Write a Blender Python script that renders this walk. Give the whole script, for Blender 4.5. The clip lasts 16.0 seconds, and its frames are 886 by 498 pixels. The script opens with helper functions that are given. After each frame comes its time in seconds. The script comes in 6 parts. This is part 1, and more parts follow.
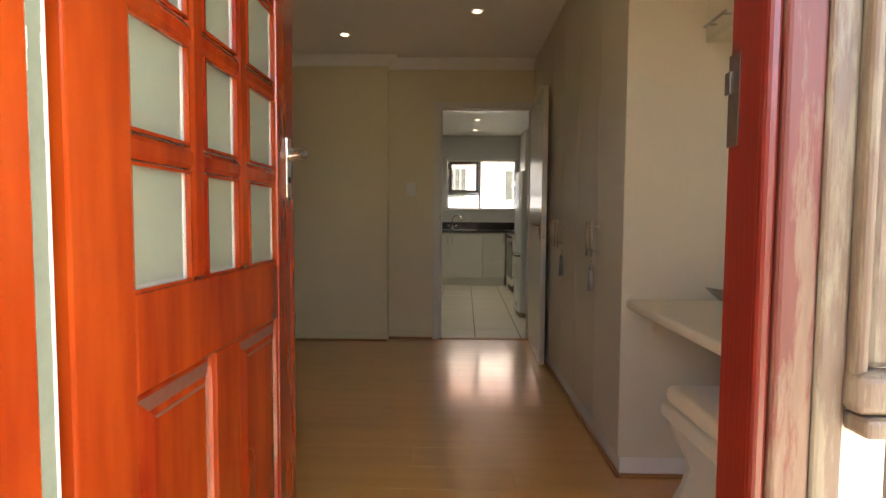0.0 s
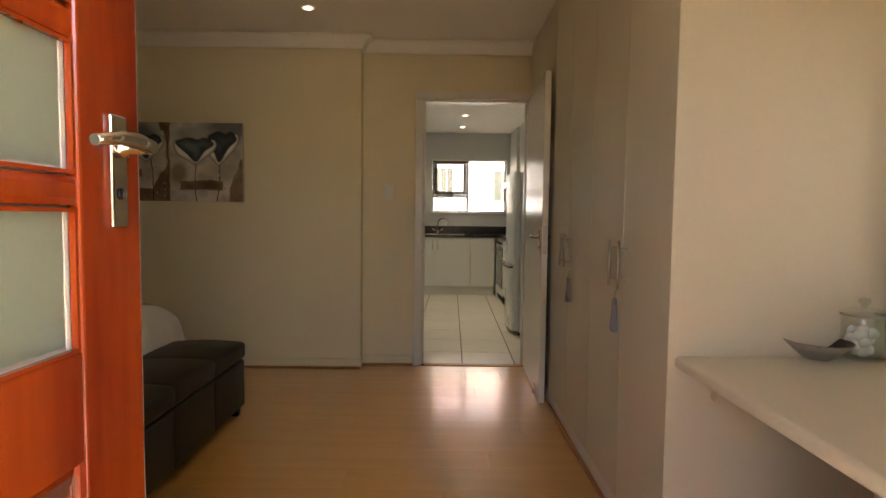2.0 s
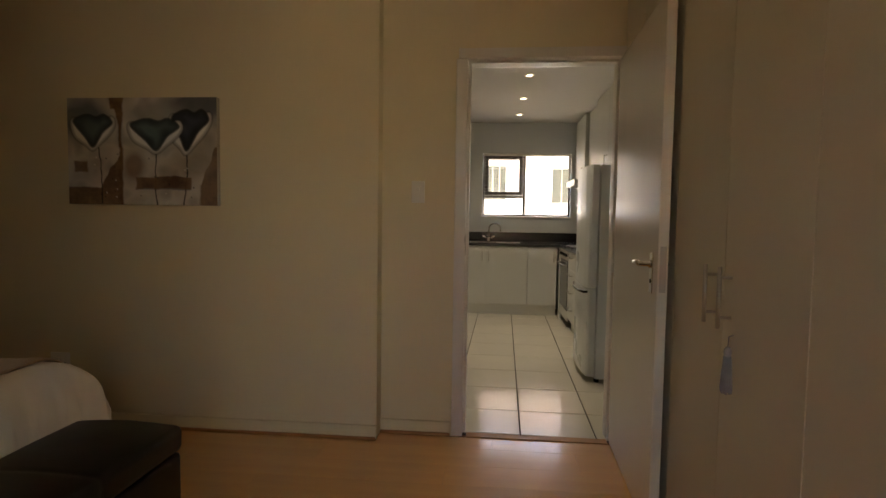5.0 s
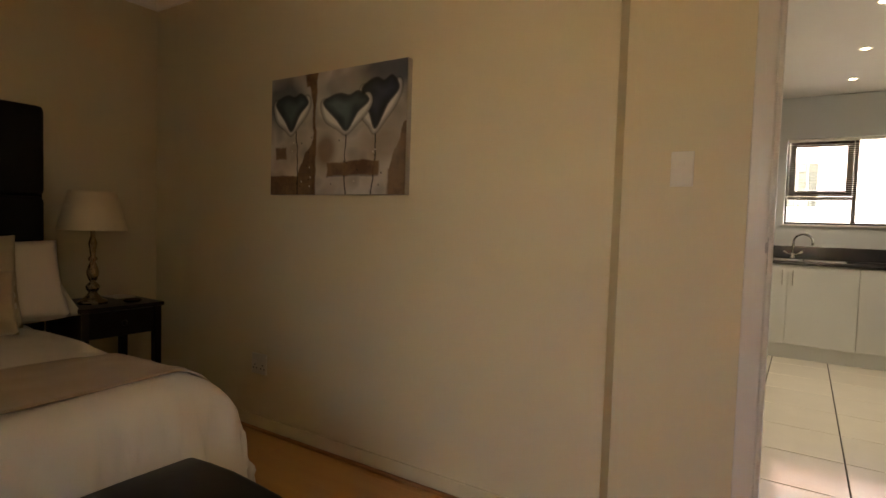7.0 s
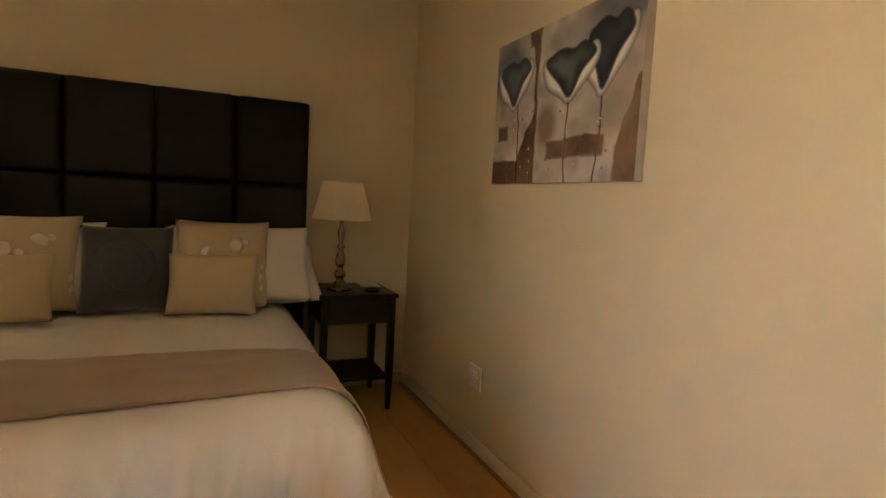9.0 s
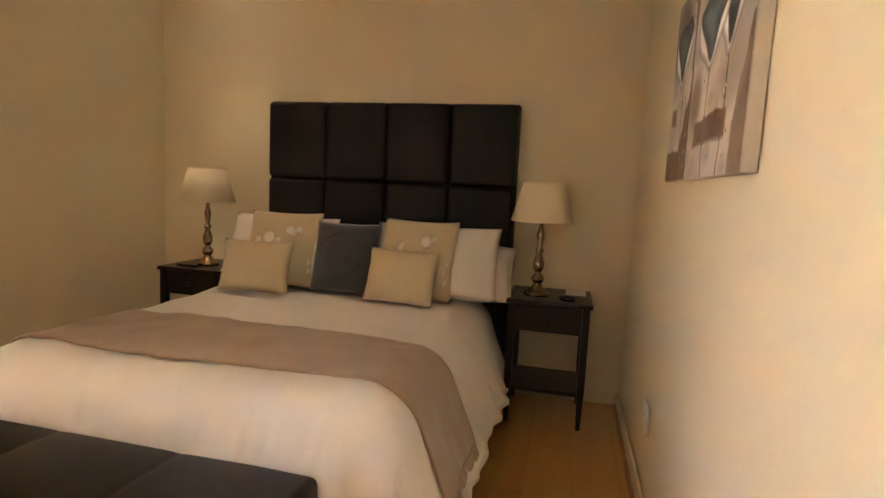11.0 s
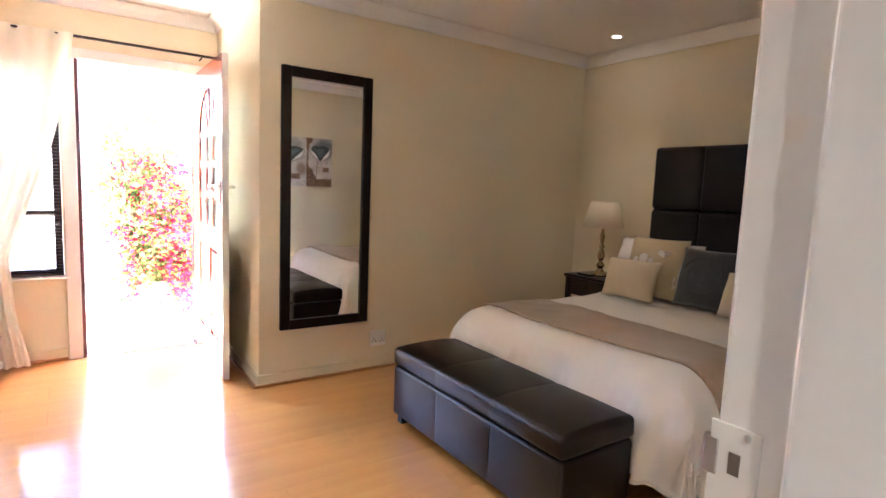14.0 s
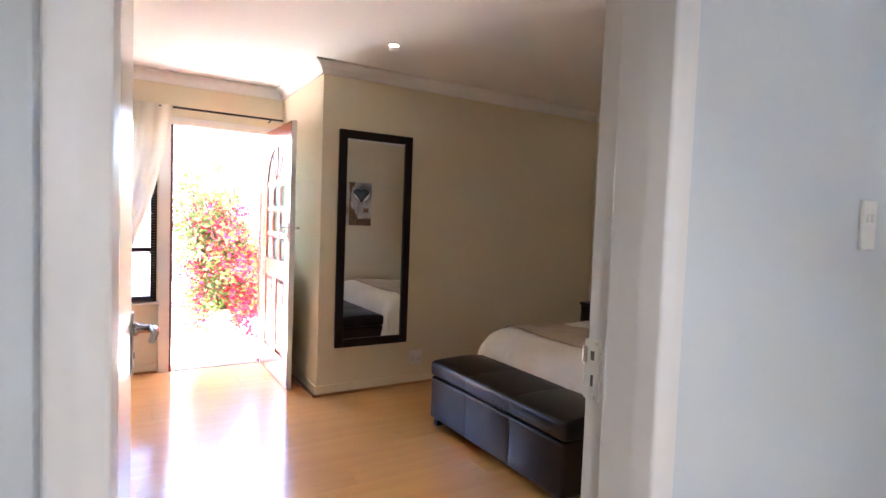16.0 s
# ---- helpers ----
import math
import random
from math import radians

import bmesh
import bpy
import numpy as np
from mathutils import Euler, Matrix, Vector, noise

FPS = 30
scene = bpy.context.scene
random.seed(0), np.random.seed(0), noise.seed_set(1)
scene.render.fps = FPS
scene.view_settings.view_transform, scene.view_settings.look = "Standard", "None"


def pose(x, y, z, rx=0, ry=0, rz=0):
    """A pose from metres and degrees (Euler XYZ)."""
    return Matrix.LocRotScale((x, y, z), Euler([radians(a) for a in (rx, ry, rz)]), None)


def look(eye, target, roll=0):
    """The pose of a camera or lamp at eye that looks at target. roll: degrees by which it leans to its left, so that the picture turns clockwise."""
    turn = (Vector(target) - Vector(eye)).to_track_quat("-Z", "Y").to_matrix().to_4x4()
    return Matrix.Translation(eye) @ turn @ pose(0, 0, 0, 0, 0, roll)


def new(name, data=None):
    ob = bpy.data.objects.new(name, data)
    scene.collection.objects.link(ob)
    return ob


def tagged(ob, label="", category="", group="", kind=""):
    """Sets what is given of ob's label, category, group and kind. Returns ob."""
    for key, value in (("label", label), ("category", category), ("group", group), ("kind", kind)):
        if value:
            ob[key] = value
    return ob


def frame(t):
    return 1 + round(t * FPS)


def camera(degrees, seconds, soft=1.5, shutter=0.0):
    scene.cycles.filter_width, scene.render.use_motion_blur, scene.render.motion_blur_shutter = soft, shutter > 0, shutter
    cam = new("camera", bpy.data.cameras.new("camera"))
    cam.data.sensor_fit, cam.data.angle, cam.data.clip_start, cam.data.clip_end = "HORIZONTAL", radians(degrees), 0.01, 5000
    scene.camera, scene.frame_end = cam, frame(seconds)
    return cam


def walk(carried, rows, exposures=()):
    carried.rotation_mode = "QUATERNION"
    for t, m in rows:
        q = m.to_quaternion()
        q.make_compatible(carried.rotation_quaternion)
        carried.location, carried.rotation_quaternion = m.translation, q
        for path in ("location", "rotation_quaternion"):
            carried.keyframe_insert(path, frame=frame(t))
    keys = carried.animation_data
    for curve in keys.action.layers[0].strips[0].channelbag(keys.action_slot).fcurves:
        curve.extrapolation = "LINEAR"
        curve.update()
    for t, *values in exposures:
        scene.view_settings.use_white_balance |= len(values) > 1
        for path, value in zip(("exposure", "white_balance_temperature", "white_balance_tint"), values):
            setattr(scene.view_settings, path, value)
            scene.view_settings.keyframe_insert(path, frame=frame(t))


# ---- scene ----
cam = camera(79.0, 16.0)
PATH = [
    (0, (-0.26, 0.072, 1.076), (-0.299, 2.069, 0.961), 0.4),
    (0.5, (-0.269, 0.191, 1.079), (-0.305, 2.187, 0.96), 0.5),
    (1, (-0.257, 0.364, 1.083), (-0.288, 2.36, 0.965), 0.6),
    (1.5, (-0.238, 0.571, 1.113), (-0.247, 2.568, 0.993), 0.6),
    (2, (-0.243, 0.718, 1.145), (-0.232, 2.715, 1.027), 0.7),
    (2.5, (-0.254, 0.888, 1.182), (-0.231, 2.884, 1.066), 0.6),
    (3, (-0.262, 1.04, 1.191), (-0.232, 3.036, 1.078), 0.7),
    (3.2, (-0.25, 1.126, 1.187), (-0.225, 3.122, 1.078), 0.8),
    (5.3, (-0.227, 2.086, 1.197), (-0.527, 4.059, 1.075), 0.8),
    (5.5, (-0.218, 2.19, 1.198), (-0.628, 4.144, 1.077), 0.9),
    (6, (-0.249, 2.448, 1.146), (-0.917, 4.33, 1.04), 1.1),
    (6.5, (-0.289, 2.674, 1.127), (-1.172, 4.465, 1.031), 1.5),
    (7, (-0.325, 2.864, 1.121), (-1.403, 4.546, 1.027), 1.8),
    (7.5, (-0.346, 3.04, 1.113), (-1.669, 4.536, 1.008), 2.4),
    (8, (-0.41, 3.207, 1.119), (-1.929, 4.503, 0.994), 2.6),
    (8.5, (-0.467, 3.356, 1.13), (-2.146, 4.434, 0.989), 3.0),
    (9, (-0.488, 3.566, 1.147), (-2.31, 4.373, 0.977), 3.0),
    (11.3, (-0.543, 4.453, 1.2), (-2.426, 3.813, 0.969), 2.8),
    (11.5, (-0.498, 4.499, 1.217), (-2.331, 3.732, 0.984), 2.8),
    (12, (-0.367, 4.643, 1.241), (-2.043, 3.577, 1.005), 2.7),
    (12.5, (-0.283, 4.738, 1.262), (-1.769, 3.422, 1.016), 2.6),
    (13, (-0.165, 4.832, 1.286), (-1.457, 3.325, 1.043), 2.4),
    (13.5, (-0.005, 4.927, 1.288), (-1.226, 3.365, 1.052), 2.5),
    (14, (0.05, 5.034, 1.286), (-1.075, 3.396, 1.061), 2.4),
    (14.5, (0.138, 5.212, 1.302), (-0.92, 3.529, 1.086), 2.3),
    (15, (0.195, 5.346, 1.31), (-0.824, 3.636, 1.112), 2.2),
    (15.5, (0.285, 5.452, 1.32), (-0.724, 3.733, 1.16), 2.1),
    (16, (0.404, 5.552, 1.322), (-0.633, 3.845, 1.223), 2.1),
]
EXPOSURES = [(0.0, 3.27, 7600, 10), (1.0, 3.48, 7900, 12), (2.0, 3.7, 8100, 12), (3.0, 3.77, 8200, 12), (5.5, 3.26, 8300, 14), (7.0, 4.16, 8200, 15), (9.0, 5.16, 8000, 18), (11.5, 6.36, 6800, 20), (12.5, 6.7, 6150, 20), (13.5, 6.2, 5800, 20), (14.5, 5.85, 5500, 20), (16.0, 5.36, 5450, 20)]
walk(cam, [(t, look(eye, target, roll)) for t, eye, target, roll in PATH], EXPOSURES)

# world, sun, exposure
world = bpy.data.worlds.new("world")
scene.world = world
world.use_nodes = True
wn = world.node_tree.nodes
sky = wn.new("ShaderNodeTexSky")
sky.sky_type, sky.sun_disc = "NISHITA", False
sky.sun_elevation, sky.sun_rotation = radians(65.6), radians(180 - 36)
world.node_tree.links.new(sky.outputs[0], wn["Background"].inputs[0])
wn["Background"].inputs[1].default_value = 0.15
sun_data = bpy.data.lights.new("sun", "SUN")
sun_data.energy, sun_data.angle, sun_data.color = 5.0, radians(0.5), (1.0, 0.965, 0.90)
sun = new("sun", sun_data)
sun.matrix_world = look((0.4, -0.55, 1.5), (0, 0, 0))

# ---- helpers of this scene ----


def srgb(r, g, b):
    f = lambda v: v / 12.92 if v <= 0.04045 else ((v + 0.055) / 1.055) ** 2.4
    return (f(r), f(g), f(b), 1)


def material(name, color, rough=0.5, metal=0.0, vary=0.08, scale=6.0, bump=0.15, fine=90.0, tone=None, per_object=0.0,
             stretch=(1, 1, 1), coat=0.0, rough_vary=0.03, sheen=0.0, dist=0.002, spec=0.5, coat_rough=0.12, contrast=1.0, coat_ior=1.5):
    """Procedural surface: two scales of colour noise, bump from the finer, and a roughness that wanders."""
    m = bpy.data.materials.new(name)
    m.use_nodes = True
    nt = m.node_tree
    n, l = nt.nodes, nt.links
    b = n["Principled BSDF"]
    tc, mp = n.new("ShaderNodeTexCoord"), n.new("ShaderNodeMapping")
    mp.inputs["Scale"].default_value = stretch
    l.new(tc.outputs["Object"], mp.inputs[0])
    big, small = n.new("ShaderNodeTexNoise"), n.new("ShaderNodeTexNoise")
    big.inputs["Scale"].default_value, big.inputs["Detail"].default_value = scale, 4
    small.inputs["Scale"].default_value, small.inputs["Detail"].default_value = fine, 3
    l.new(mp.outputs[0], big.inputs["Vector"])
    l.new(mp.outputs[0], small.inputs["Vector"])
    mix = n.new("ShaderNodeMix")
    mix.data_type = "RGBA"
    c = color if len(color) == 4 else (*color, 1)
    other = tone if tone else tuple(v * (1 - 2.2 * vary) for v in c[:3]) + (1,)
    light = tuple(min(1, v * (1 + vary)) for v in c[:3]) + (1,)
    mix.inputs[6].default_value, mix.inputs[7].default_value = light, other
    add = n.new("ShaderNodeMath")
    add.operation = "MULTIPLY_ADD"
    add.inputs[1].default_value, add.inputs[2].default_value = 0.35, -0.05
    l.new(small.outputs[0], add.inputs[0])
    two = n.new("ShaderNodeMath")
    two.operation = "MULTIPLY_ADD"
    two.inputs[1].default_value = 0.7
    l.new(big.outputs[0], two.inputs[0])
    l.new(add.outputs[0], two.inputs[2])
    spread = n.new("ShaderNodeMapRange")
    spread.inputs["From Min"].default_value, spread.inputs["From Max"].default_value = 0.5 - 0.5 / contrast, 0.5 + 0.5 / contrast
    l.new(two.outputs[0], spread.inputs[0])
    l.new(spread.outputs[0], mix.inputs[0])
    out = mix.outputs[2]
    if per_object:
        info, hsv = n.new("ShaderNodeObjectInfo"), n.new("ShaderNodeHueSaturation")
        rng = n.new("ShaderNodeMapRange")
        rng.inputs["To Min"].default_value, rng.inputs["To Max"].default_value = 1 - per_object, 1 + per_object
        l.new(info.outputs["Random"], rng.inputs[0])
        l.new(rng.outputs[0], hsv.inputs["Value"])
        l.new(out, hsv.inputs["Color"])
        out = hsv.outputs[0]
    l.new(out, b.inputs["Base Color"])
    rr = n.new("ShaderNodeMapRange")
    rr.inputs["To Min"].default_value, rr.inputs["To Max"].default_value = max(0.02, rough - rough_vary), min(1, rough + rough_vary)
    l.new(big.outputs[0], rr.inputs[0])
    l.new(rr.outputs[0], b.inputs["Roughness"])
    b.inputs["Metallic"].default_value = metal
    b.inputs["Coat Weight"].default_value = coat
    b.inputs["Specular IOR Level"].default_value = spec
    b.inputs["Coat Roughness"].default_value = coat_rough
    b.inputs["Coat IOR"].default_value = coat_ior
    b.inputs["Sheen Weight"].default_value = sheen
    if bump:
        bp = n.new("ShaderNodeBump")
        bp.inputs["Strength"].default_value, bp.inputs["Distance"].default_value = bump, dist
        l.new(small.outputs[0], bp.inputs["Height"])
        l.new(bp.outputs[0], b.inputs["Normal"])
    return m


def translucent(m, color, share):
    """Lets part of the light through a thin material."""
    n, l = m.node_tree.nodes, m.node_tree.links
    tr, mx = n.new("ShaderNodeBsdfTranslucent"), n.new("ShaderNodeMixShader")
    tr.inputs["Color"].default_value, mx.inputs[0].default_value = color, share
    l.new(n["Principled BSDF"].outputs[0], mx.inputs[1])
    l.new(tr.outputs[0], mx.inputs[2])
    l.new(mx.outputs[0], n["Material Output"].inputs[0])


def glow(name, color, strength):
    m = bpy.data.materials.new(name)
    m.use_nodes = True
    b = m.node_tree.nodes["Principled BSDF"]
    b.inputs["Base Color"].default_value = (0.8, 0.8, 0.8, 1)
    b.inputs["Emission Color"].default_value, b.inputs["Emission Strength"].default_value = (*color, 1), strength
    return m


def glass_material(name, rough=0.0, color=(1, 1, 1, 1)):
    m = bpy.data.materials.new(name)
    m.use_nodes = True
    b = m.node_tree.nodes["Principled BSDF"]
    b.inputs["Base Color"].default_value, b.inputs["Roughness"].default_value = color, rough
    b.inputs["Transmission Weight"].default_value, b.inputs["IOR"].default_value = 1, 1.45
    return m


def thin_glass(name):
    m = bpy.data.materials.new(name)
    m.use_nodes = True
    n, l = m.node_tree.nodes, m.node_tree.links
    a, b, mx = n.new("ShaderNodeBsdfTransparent"), n.new("ShaderNodeBsdfGlossy"), n.new("ShaderNodeMixShader")
    a.inputs[0].default_value, b.inputs["Roughness"].default_value = (0.93, 0.95, 0.94, 1), 0.03
    mx.inputs[0].default_value = 0.07
    l.new(a.outputs[0], mx.inputs[1])
    l.new(b.outputs[0], mx.inputs[2])
    l.new(mx.outputs[0], n["Material Output"].inputs[0])
    return m


def box(bm, x0, y0, z0, x1, y1, z1, bevel=0.0, seg=2):
    vs = [bm.verts.new((x, y, z)) for x in (x0, x1) for y in (y0, y1) for z in (z0, z1)]
    fs = [bm.faces.new([vs[i] for i in q]) for q in ((0, 1, 3, 2), (4, 6, 7, 5), (0, 4, 5, 1), (2, 3, 7, 6), (0, 2, 6, 4), (1, 5, 7, 3))]
    if bevel:
        es = list({e for f in fs for e in f.edges})
        bmesh.ops.bevel(bm, geom=es, offset=bevel, segments=seg, profile=0.5, affect="EDGES", clamp_overlap=True)
    return bm


def bx(*a, **k):
    return box(bmesh.new(), *a, **k)


def lathe(bm, profile, centre=(0, 0, 0), seg=24, axis="z", smooth=True):
    """A turned shape from (radius, height) pairs."""
    c = Vector(centre)
    turn = {"z": Matrix.Identity(3), "x": Euler((0, radians(90), 0)).to_matrix(), "y": Euler((radians(-90), 0, 0)).to_matrix()}[axis]
    rings = []
    for r, h in profile:
        if r < 1e-5:
            rings.append([bm.verts.new(c + turn @ Vector((0, 0, h)))])
        else:
            rings.append([bm.verts.new(c + turn @ Vector((r * math.cos(a), r * math.sin(a), h))) for a in (2 * math.pi * i / seg for i in range(seg))])
    for p, q in zip(rings, rings[1:]):
        if len(p) == 1 and len(q) == 1:
            continue
        for i in range(seg):
            j = (i + 1) % seg
            vs = [p[0], q[j], q[i]] if len(p) == 1 else [p[i], p[j], q[0]] if len(q) == 1 else [p[i], p[j], q[j], q[i]]
            bm.faces.new(vs).smooth = smooth
    return bm


def rod(bm, points, r, seg=10):
    """A round rod bent through the points, closed at both ends."""
    pts = [Vector(p) for p in points]
    rings, up = [], Vector((0.13, 0.21, 0.97))
    for i, p in enumerate(pts):
        d = (pts[min(i + 1, len(pts) - 1)] - pts[max(i - 1, 0)]).normalized()
        u = d.cross(up)
        if u.length < 0.1:
            u = d.cross(Vector((1, 0.1, 0)))
        u.normalize()
        v = d.cross(u)
        rad = r[i] if isinstance(r, (list, tuple)) else r
        rings.append([bm.verts.new(p + rad * (math.cos(a) * u + math.sin(a) * v)) for a in (2 * math.pi * k / seg for k in range(seg))])
    for p, q in zip(rings, rings[1:]):
        for k in range(seg):
            bm.faces.new((p[k], p[(k + 1) % seg], q[(k + 1) % seg], q[k])).smooth = True
    bm.faces.new(rings[0][::-1])
    bm.faces.new(rings[-1])
    return bm


def finish(name, bm, mat):
    bmesh.ops.recalc_face_normals(bm, faces=bm.faces)
    me = bpy.data.meshes.new(name)
    bm.to_mesh(me)
    bm.free()
    me.materials.append(mat)
    return new(name, me)


def thing(name, at, label, category, group="", kind=""):
    """An Empty at the base of a thing; its parts follow as children."""
    ob = new(name)
    ob.empty_display_size = 0.1
    ob.location = at
    return tagged(ob, label, category, group, kind)


def root_place(ob):
    p = Vector((0, 0, 0))
    while ob:
        p += ob.location
        ob = ob.parent
    return p


def part(name, bm, mat, parent, label="", turn=None):
    """One mesh, built in world coordinates, as a part of parent. Its origin is its parent's."""
    bmesh.ops.translate(bm, verts=bm.verts, vec=-root_place(parent))
    ob = finish(name, bm, mat)
    ob.parent = parent
    if label:
        ob["label"] = label
    return ob


def solo(name, bm, mat, label="", category="", group="", kind="", at=None):
    """A thing that is one mesh."""
    if at:
        bmesh.ops.translate(bm, verts=bm.verts, vec=-Vector(at))
    ob = finish(name, bm, mat)
    if at:
        ob.location = at
    return tagged(ob, label, category, group, kind)


def wall_mesh(axis, p0, p1, a0, a1, z0, z1, holes=()):
    """A wall between the planes p0 and p1 across axis, from a0 to a1 along it, with holes (a0, a1, z0, z1) through it."""
    bm = bmesh.new()
    cuts_a = sorted({a0, a1, *[v for h in holes for v in h[:2]]})
    cuts_z = sorted({z0, z1, *[v for h in holes for v in h[2:]]})
    na, nz = len(cuts_a) - 1, len(cuts_z) - 1
    solid = lambda i, k: 0 <= i < na and 0 <= k < nz and not any(
        h[0] <= (cuts_a[i] + cuts_a[i + 1]) / 2 <= h[1] and h[2] <= (cuts_z[k] + cuts_z[k + 1]) / 2 <= h[3] for h in holes)
    seen = {}

    def v(p, a, z):
        key = (p, a, z)
        if key not in seen:
            seen[key] = bm.verts.new((a, p, z) if axis == "y" else (p, a, z))
        return seen[key]
    for i in range(na):
        for k in range(nz):
            if not solid(i, k):
                continue
            a, b, c, d = cuts_a[i], cuts_a[i + 1], cuts_z[k], cuts_z[k + 1]
            for p in (p0, p1):
                bm.faces.new((v(p, a, c), v(p, b, c), v(p, b, d), v(p, a, d)))
            for away, q in (((i - 1, k), (a, c, a, d)), ((i + 1, k), (b, c, b, d)), ((i, k - 1), (a, c, b, c)), ((i, k + 1), (a, d, b, d))):
                if not solid(*away):
                    bm.faces.new((v(p0, q[0], q[1]), v(p1, q[0], q[1]), v(p1, q[2], q[3]), v(p0, q[2], q[3])))
    return bm


def structure(name, bm, mat, label=""):
    return solo(name, bm, mat, label, kind="structure")


def prism(bm, outline, a0, a1, axis="y"):
    """An outline of (u, v) pushed from a0 to a1 along axis: x: (y, z), y: (x, z), z: (x, y)."""
    place = {"x": lambda a, u, w: (a, u, w), "y": lambda a, u, w: (u, a, w), "z": lambda a, u, w: (u, w, a)}[axis]
    p = [bm.verts.new(place(a0, *o)) for o in outline]
    q = [bm.verts.new(place(a1, *o)) for o in outline]
    bm.faces.new(p[::-1])
    bm.faces.new(q)
    for i in range(len(p)):
        j = (i + 1) % len(p)
        bm.faces.new((p[i], p[j], q[j], q[i]))
    return bm


def cloth_grid(nu, nv, fn, smooth=True):
    """A sheet whose vertices are fn(u, v), u and v from 0 to 1."""
    bm = bmesh.new()
    g = [[bm.verts.new(fn(i / nu, j / nv)) for j in range(nv + 1)] for i in range(nu + 1)]
    for i in range(nu):
        for j in range(nv):
            bm.faces.new((g[i][j], g[i + 1][j], g[i + 1][j + 1], g[i][j + 1])).smooth = smooth
    return bm


def thicken(ob, t, offset=-1):
    m = ob.modifiers.new("thick", "SOLIDIFY")
    m.thickness, m.offset = t, offset
    return ob


def smooth_all(bm):
    for f in bm.faces:
        f.smooth = True
    return bm

# ---- materials ----
wall_paint = material("cream_wall_paint", srgb(0.895, 0.846, 0.722), 0.62, vary=0.03, scale=1.3, bump=0.12, fine=160, dist=0.0015)
kitchen_paint = material("pale_kitchen_paint", srgb(0.825, 0.835, 0.83), 0.5, vary=0.02, scale=1.5, bump=0.1, fine=150)
ceiling_paint = material("white_ceiling_paint", srgb(0.94, 0.925, 0.90), 0.75, vary=0.02, scale=1.1, bump=0.08, fine=120)
trim_paint = material("white_gloss_trim", srgb(0.89, 0.87, 0.84), 0.32, vary=0.03, scale=4, bump=0.08, fine=60)
door_white = material("white_enamel_door", srgb(0.87, 0.85, 0.81), 0.24, vary=0.02, scale=3, bump=0.1, fine=18, stretch=(8, 8, 0.6), dist=0.002)
cupboard_white = material("cream_melamine", srgb(0.82, 0.785, 0.695), 0.36, vary=0.02, scale=2, bump=0.04, fine=40)
kitchen_white = material("white_kitchen_front", srgb(0.865, 0.865, 0.84), 0.4, vary=0.02, scale=2, bump=0.04, fine=40)
laminate = material("maple_laminate", srgb(0.875, 0.655, 0.36), 0.30, vary=0.05, scale=3.0, bump=0.02, fine=55, stretch=(0.35, 5, 5), per_object=0.045,
                    tone=srgb(0.81, 0.56, 0.28), rough_vary=0.03, dist=0.0004, spec=0.75, contrast=1.6, coat=1.0, coat_rough=0.13, coat_ior=1.75)
gap_dark = material("dark_joint", srgb(0.50, 0.33, 0.17), 0.8, vary=0.1)
tile_mat = material("cream_floor_tile", srgb(0.91, 0.885, 0.82), 0.14, vary=0.05, scale=5, bump=0.03, fine=30, per_object=0.03, rough_vary=0.04)
grout = material("grey_grout", srgb(0.27, 0.24, 0.21), 0.9, vary=0.15)
oak_bead = material("oak_bead", srgb(0.70, 0.50, 0.30), 0.4, vary=0.12, scale=5, stretch=(1, 1, 6))
red_timber = material("red_varnished_timber", srgb(0.63, 0.25, 0.085), 0.2, vary=0.15, scale=2.2, bump=0.03, fine=7, stretch=(4, 4, 0.6),
                      tone=srgb(0.475, 0.10, 0.05), coat=0.35, rough_vary=0.06, dist=0.001, contrast=2.6)
# red varnish with the shade of the strike-side reveal put into its colour
red_shaded = material("shaded_red_varnish", srgb(0.35, 0.075, 0.04), 0.35, vary=0.3, scale=3, bump=0.25, fine=42, stretch=(5, 5, 0.45), tone=srgb(0.25, 0.048, 0.034), coat=0.2, dist=0.0015)


